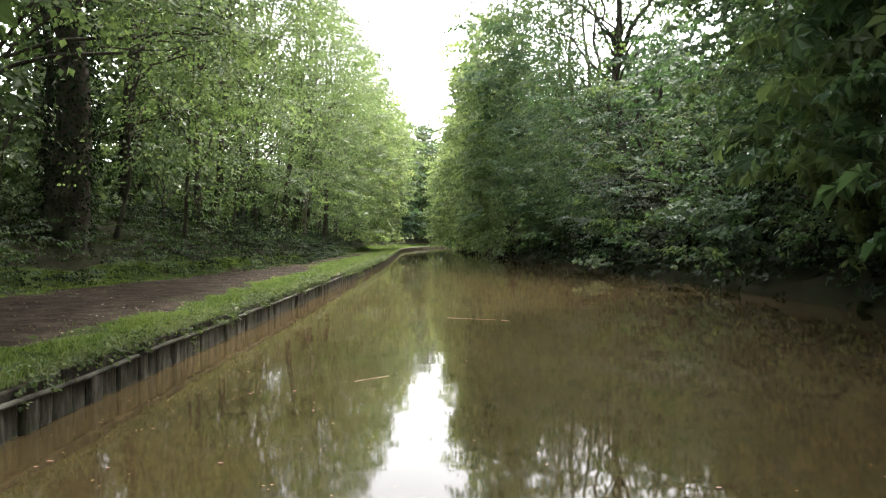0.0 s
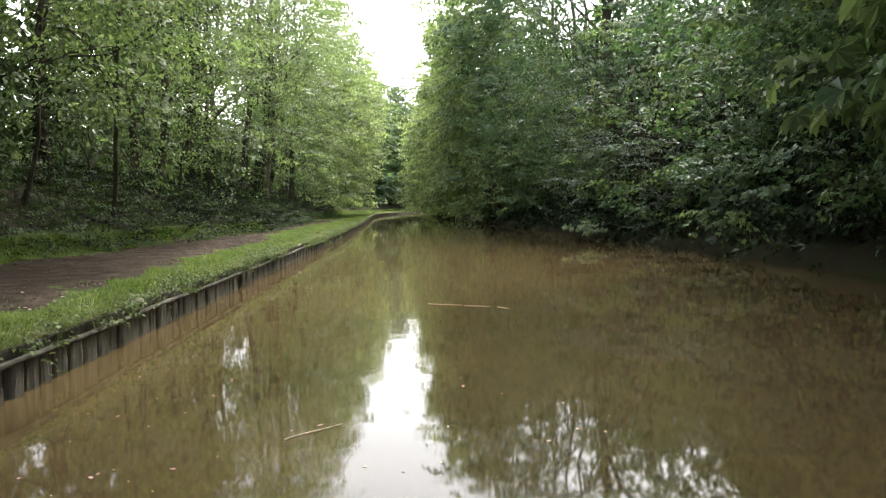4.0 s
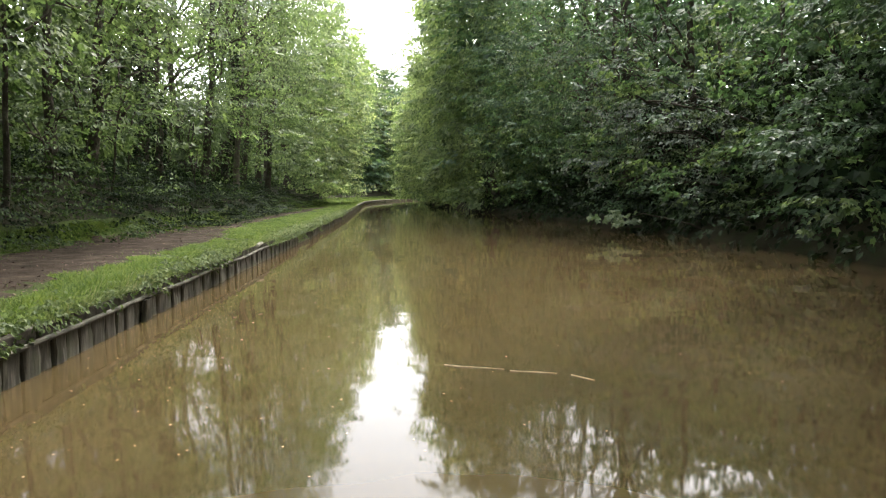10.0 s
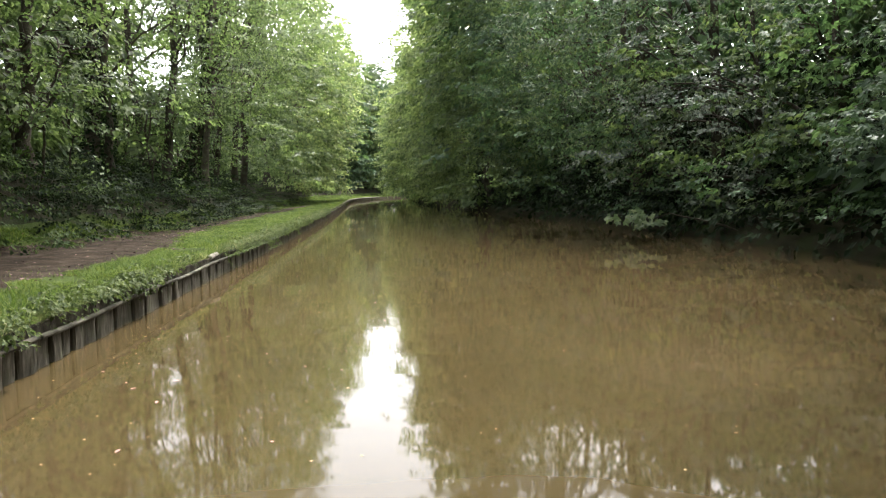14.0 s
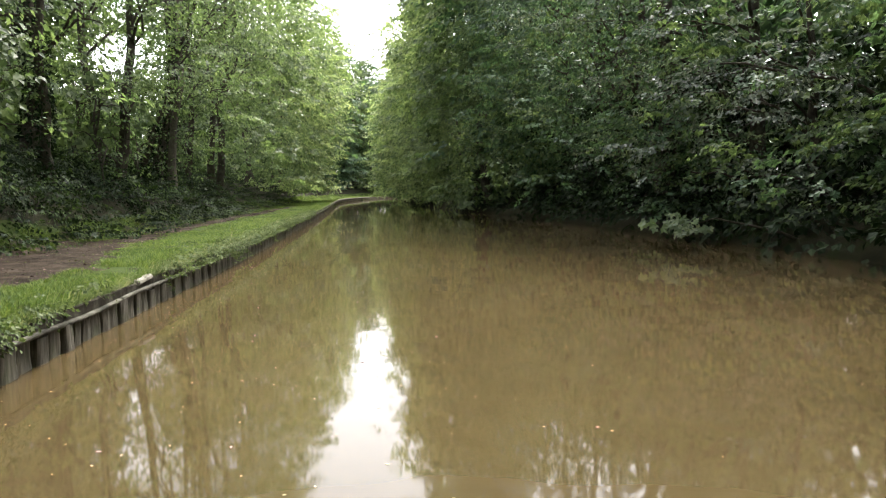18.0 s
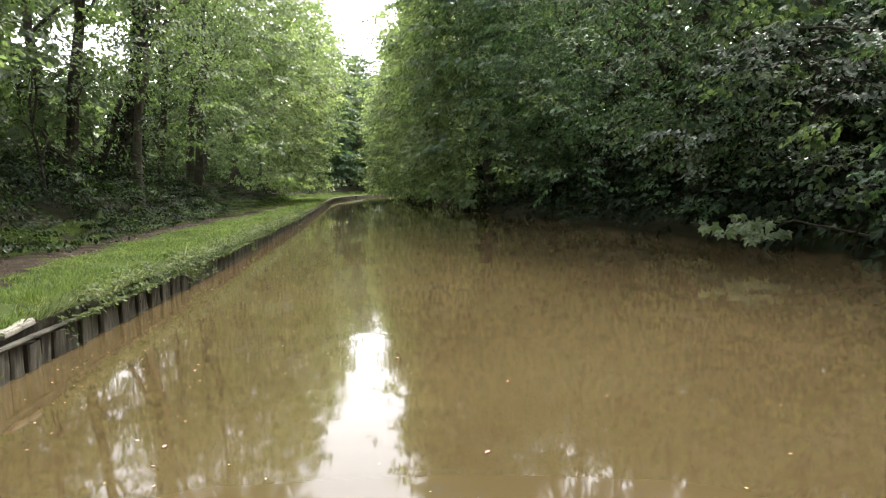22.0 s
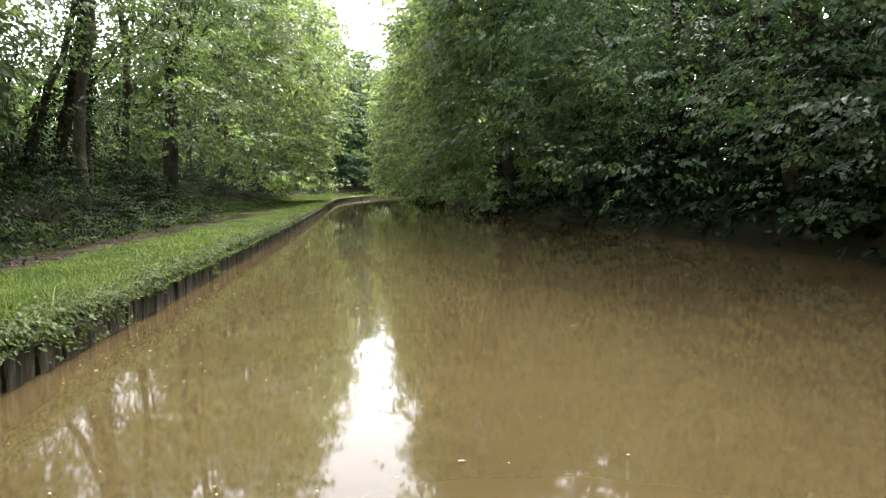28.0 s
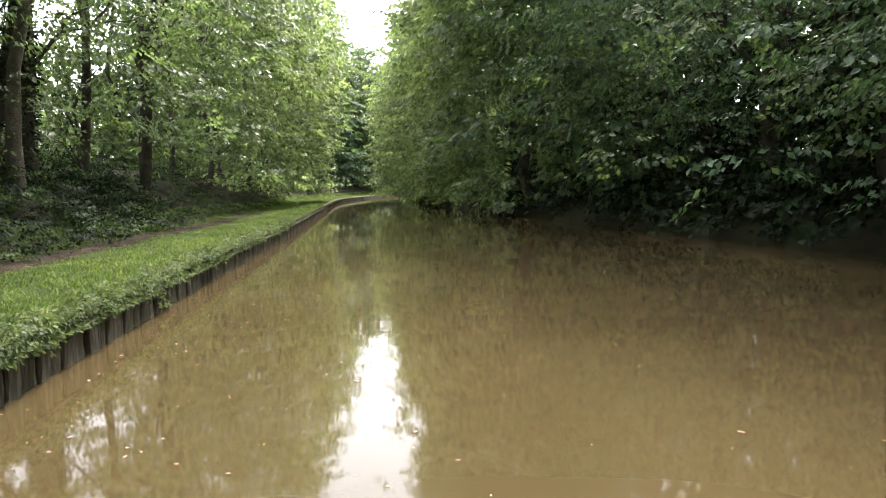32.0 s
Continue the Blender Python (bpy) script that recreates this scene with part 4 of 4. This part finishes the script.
        if rng.random() < c and abs(ty - 22.85) > 0.6:
            tus.append((float(EDGE_L(ty)) + rng.uniform(-0.05, 0.07), ty, rng.uniform(0.4, 0.5), rng.uniform(0.09, 0.17), rng.uniform(0.2, 0.5), rng.uniform(0.08, 0.16)))
    o, d = lobe_sprays(rng, tus, 70, 0.03)
    tv, tf = spray_leaves(rng, o, unit(d + np.array([0.3, 0, -0.25])), 0.13, 0.06, 6, T_BROAD, 0.044)
    tagged(mesh_object("edge_tussocks", tv, tf, LEAF_EDGE, None, False), "pale green leafy tussocks bulging over the piling", "weeds", kind="stuff")
    head = unit(np.stack([np.full(len(y), 0.9), rng.normal(0, 0.6, len(y)), np.full(len(y), -0.3)], 1))
    v, f = leaves_at(rng, pos, head, T_OVAL, 0.05, 0.8, 0.5)
    tagged(mesh_object("edge_weeds", v, f, LEAF_EDGE, None, False), "low leafy weeds trailing over the canal edge", "weeds", kind="stuff")


def grow_undergrowth():
    rng = np.random.default_rng(22)
    # herbs, ivy and brambles that cover the bank behind the towpath
    lobes, dark = [], []
    y = 3.0
    while y < 75:
        for _ in range(20 if 20 < y < 48 else 15 if y < 45 else 6):
            yy = y + rng.uniform(0, 1)
            u = float(BANK_FOOT(yy)) - 0.25 + 4.6 * rng.random() ** 1.3
            x = float(EDGE_L(yy)) - u
            r = rng.uniform(0.3, 0.75) * (0.7 if u < float(BANK_FOOT(yy)) + 0.5 else 1.0)
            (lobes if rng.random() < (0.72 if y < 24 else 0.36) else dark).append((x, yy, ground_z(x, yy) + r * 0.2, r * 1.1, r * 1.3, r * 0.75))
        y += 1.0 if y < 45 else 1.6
    # both greens carry the shade under the trees, the ivy most
    for ls, mat, size, name, label in ((lobes, LEAF_BANK_SHADED, 0.07, "herbs", "low green herbs and nettles covering the bank"), (dark, LEAF_IVY_SHADED, 0.075, "ivy_and_brambles", "ivy and brambles covering the bank, leaf colour darkened for shade")):
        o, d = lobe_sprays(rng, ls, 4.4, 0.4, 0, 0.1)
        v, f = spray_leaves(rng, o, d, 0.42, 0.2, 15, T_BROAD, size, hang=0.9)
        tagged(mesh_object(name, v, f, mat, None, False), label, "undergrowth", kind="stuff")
    # growth on the offside waterline, behind the overhang, its leaves darkened for shade
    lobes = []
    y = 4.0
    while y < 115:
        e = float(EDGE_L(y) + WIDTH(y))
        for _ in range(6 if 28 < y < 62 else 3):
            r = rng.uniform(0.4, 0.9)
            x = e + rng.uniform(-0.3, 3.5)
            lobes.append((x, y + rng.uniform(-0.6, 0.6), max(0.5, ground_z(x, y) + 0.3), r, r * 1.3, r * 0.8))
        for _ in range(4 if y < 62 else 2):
            # dark leaf fill added under the trees to shade the inside
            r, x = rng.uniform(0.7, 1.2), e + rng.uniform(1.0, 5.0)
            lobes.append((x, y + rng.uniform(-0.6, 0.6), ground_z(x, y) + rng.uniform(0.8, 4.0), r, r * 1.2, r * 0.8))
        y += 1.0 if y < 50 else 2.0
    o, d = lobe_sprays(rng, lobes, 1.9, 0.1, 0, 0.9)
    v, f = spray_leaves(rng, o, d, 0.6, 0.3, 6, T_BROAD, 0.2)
    tagged(mesh_object("waterside_growth", v, f, LEAF_IVY_SHADED, None, False), "tangled growth along the waterline, leaf colour darkened for shade", "undergrowth", kind="stuff")
    # dead leaves on the towpath
    n = 15000
    y = 3 + 43 * rng.random(n) ** 1.4
    a, b = PATH_IN(y) - 0.1, PATH_OUT(y) + 0.3
    x = EDGE_L(y) - (a + (b - a) * rng.random(n))
    pos = np.stack([x, y, ground_many(x, y) + 0.03], 1)
    head = unit(rng.normal(0, 1, (n, 3)) * np.array([1, 1, 0.1]))
    v, f = leaves_at(rng, pos, head, T_BROAD, 0.042, 1.0, 0.35, 0.0)
    tagged(mesh_object("leaf_litter", v, f, LITTER, None, False), "dry brown leaves scattered on the towpath", "leaf litter", kind="stuff")


grow_grass()
grow_undergrowth()


# ---- things afloat ----
def float_leaf(k):
    rng = np.random.default_rng(900 + k)
    tv, tf = T_OVAL
    v = tv * np.array([1, 0.9, 0.5]) + np.array([-0.5, 0, 0.06])
    me = mesh_object("floating_leaf", v * rng.uniform(0.03, 0.06), tf, DRY, None, False)
    return tagged(me, "small yellowed leaf floating on the water", "leaf", "leaves afloat on the canal")


def scatter_floats():
    rng = np.random.default_rng(31)
    kinds = [float_leaf(k) for k in range(4)]
    spots = []
    for i in range(150):
        y = rng.uniform(4, 44)
        u = min(rng.gamma(1.3, 1.5), 9.5) + 0.25
        spots.append((float(EDGE_L(y)) + u, y))
    for i, (x, y) in enumerate(spots):
        m = pose(x, y, 0.002, 0, 0, rng.uniform(0, 360))
        if i < 4:
            kinds[i].matrix_basis = m
        else:
            copy_thing(kinds[i % 4], m)


def reed_stem(a, b, r, label):
    rng = np.random.default_rng(int(abs(a[0]) * 100))
    pts = bent(rng, (a[0], a[1], 0.004), (b[0], b[1], 0.004), 7, 0.03)
    pts[:, 2] = 0.004
    v, f = tube(pts, np.linspace(r, r * 0.5, 7), 6)
    return tagged(mesh_object("reed", v, f, DRY_STEM), label, "reed", "reeds afloat on the canal")


scatter_floats()


def float_specks():
    rng = np.random.default_rng(33)
    n = 900
    y = rng.uniform(3, 50, n)
    x = EDGE_L(y) + 0.15 + np.minimum(rng.gamma(1.2, 2.2, n), 10.0)
    pos = np.stack([x, y, np.full(n, 0.003)], 1)
    head = unit(rng.normal(0, 1, (n, 3)) * np.array([1, 1, 0.0]))
    v, f = leaves_at(rng, pos, head, T_SIMPLE, 0.024, 1.0, 0.03, 0.0)
    v[:, 2] = np.clip(v[:, 2], 0.002, 0.006)
    tagged(mesh_object("floating_specks", v, f, SPECK, None, False), "tiny pale bits of plant debris afloat on the water", "debris", kind="stuff")


float_specks()
reed_stem((0.08, 13.35), (0.56, 13.15), 0.006, "straw-coloured reed stem floating on the water")
reed_stem((0.6, 13.1), (0.96, 12.98), 0.0055, "straw-coloured reed stem floating on the water")
reed_stem((1.06, 12.92), (1.2, 12.75), 0.0045, "short straw-coloured reed stem floating on the water")
reed_stem((-0.92, 7.3), (-0.59, 7.6), 0.005, "thin pale stem floating on the water")
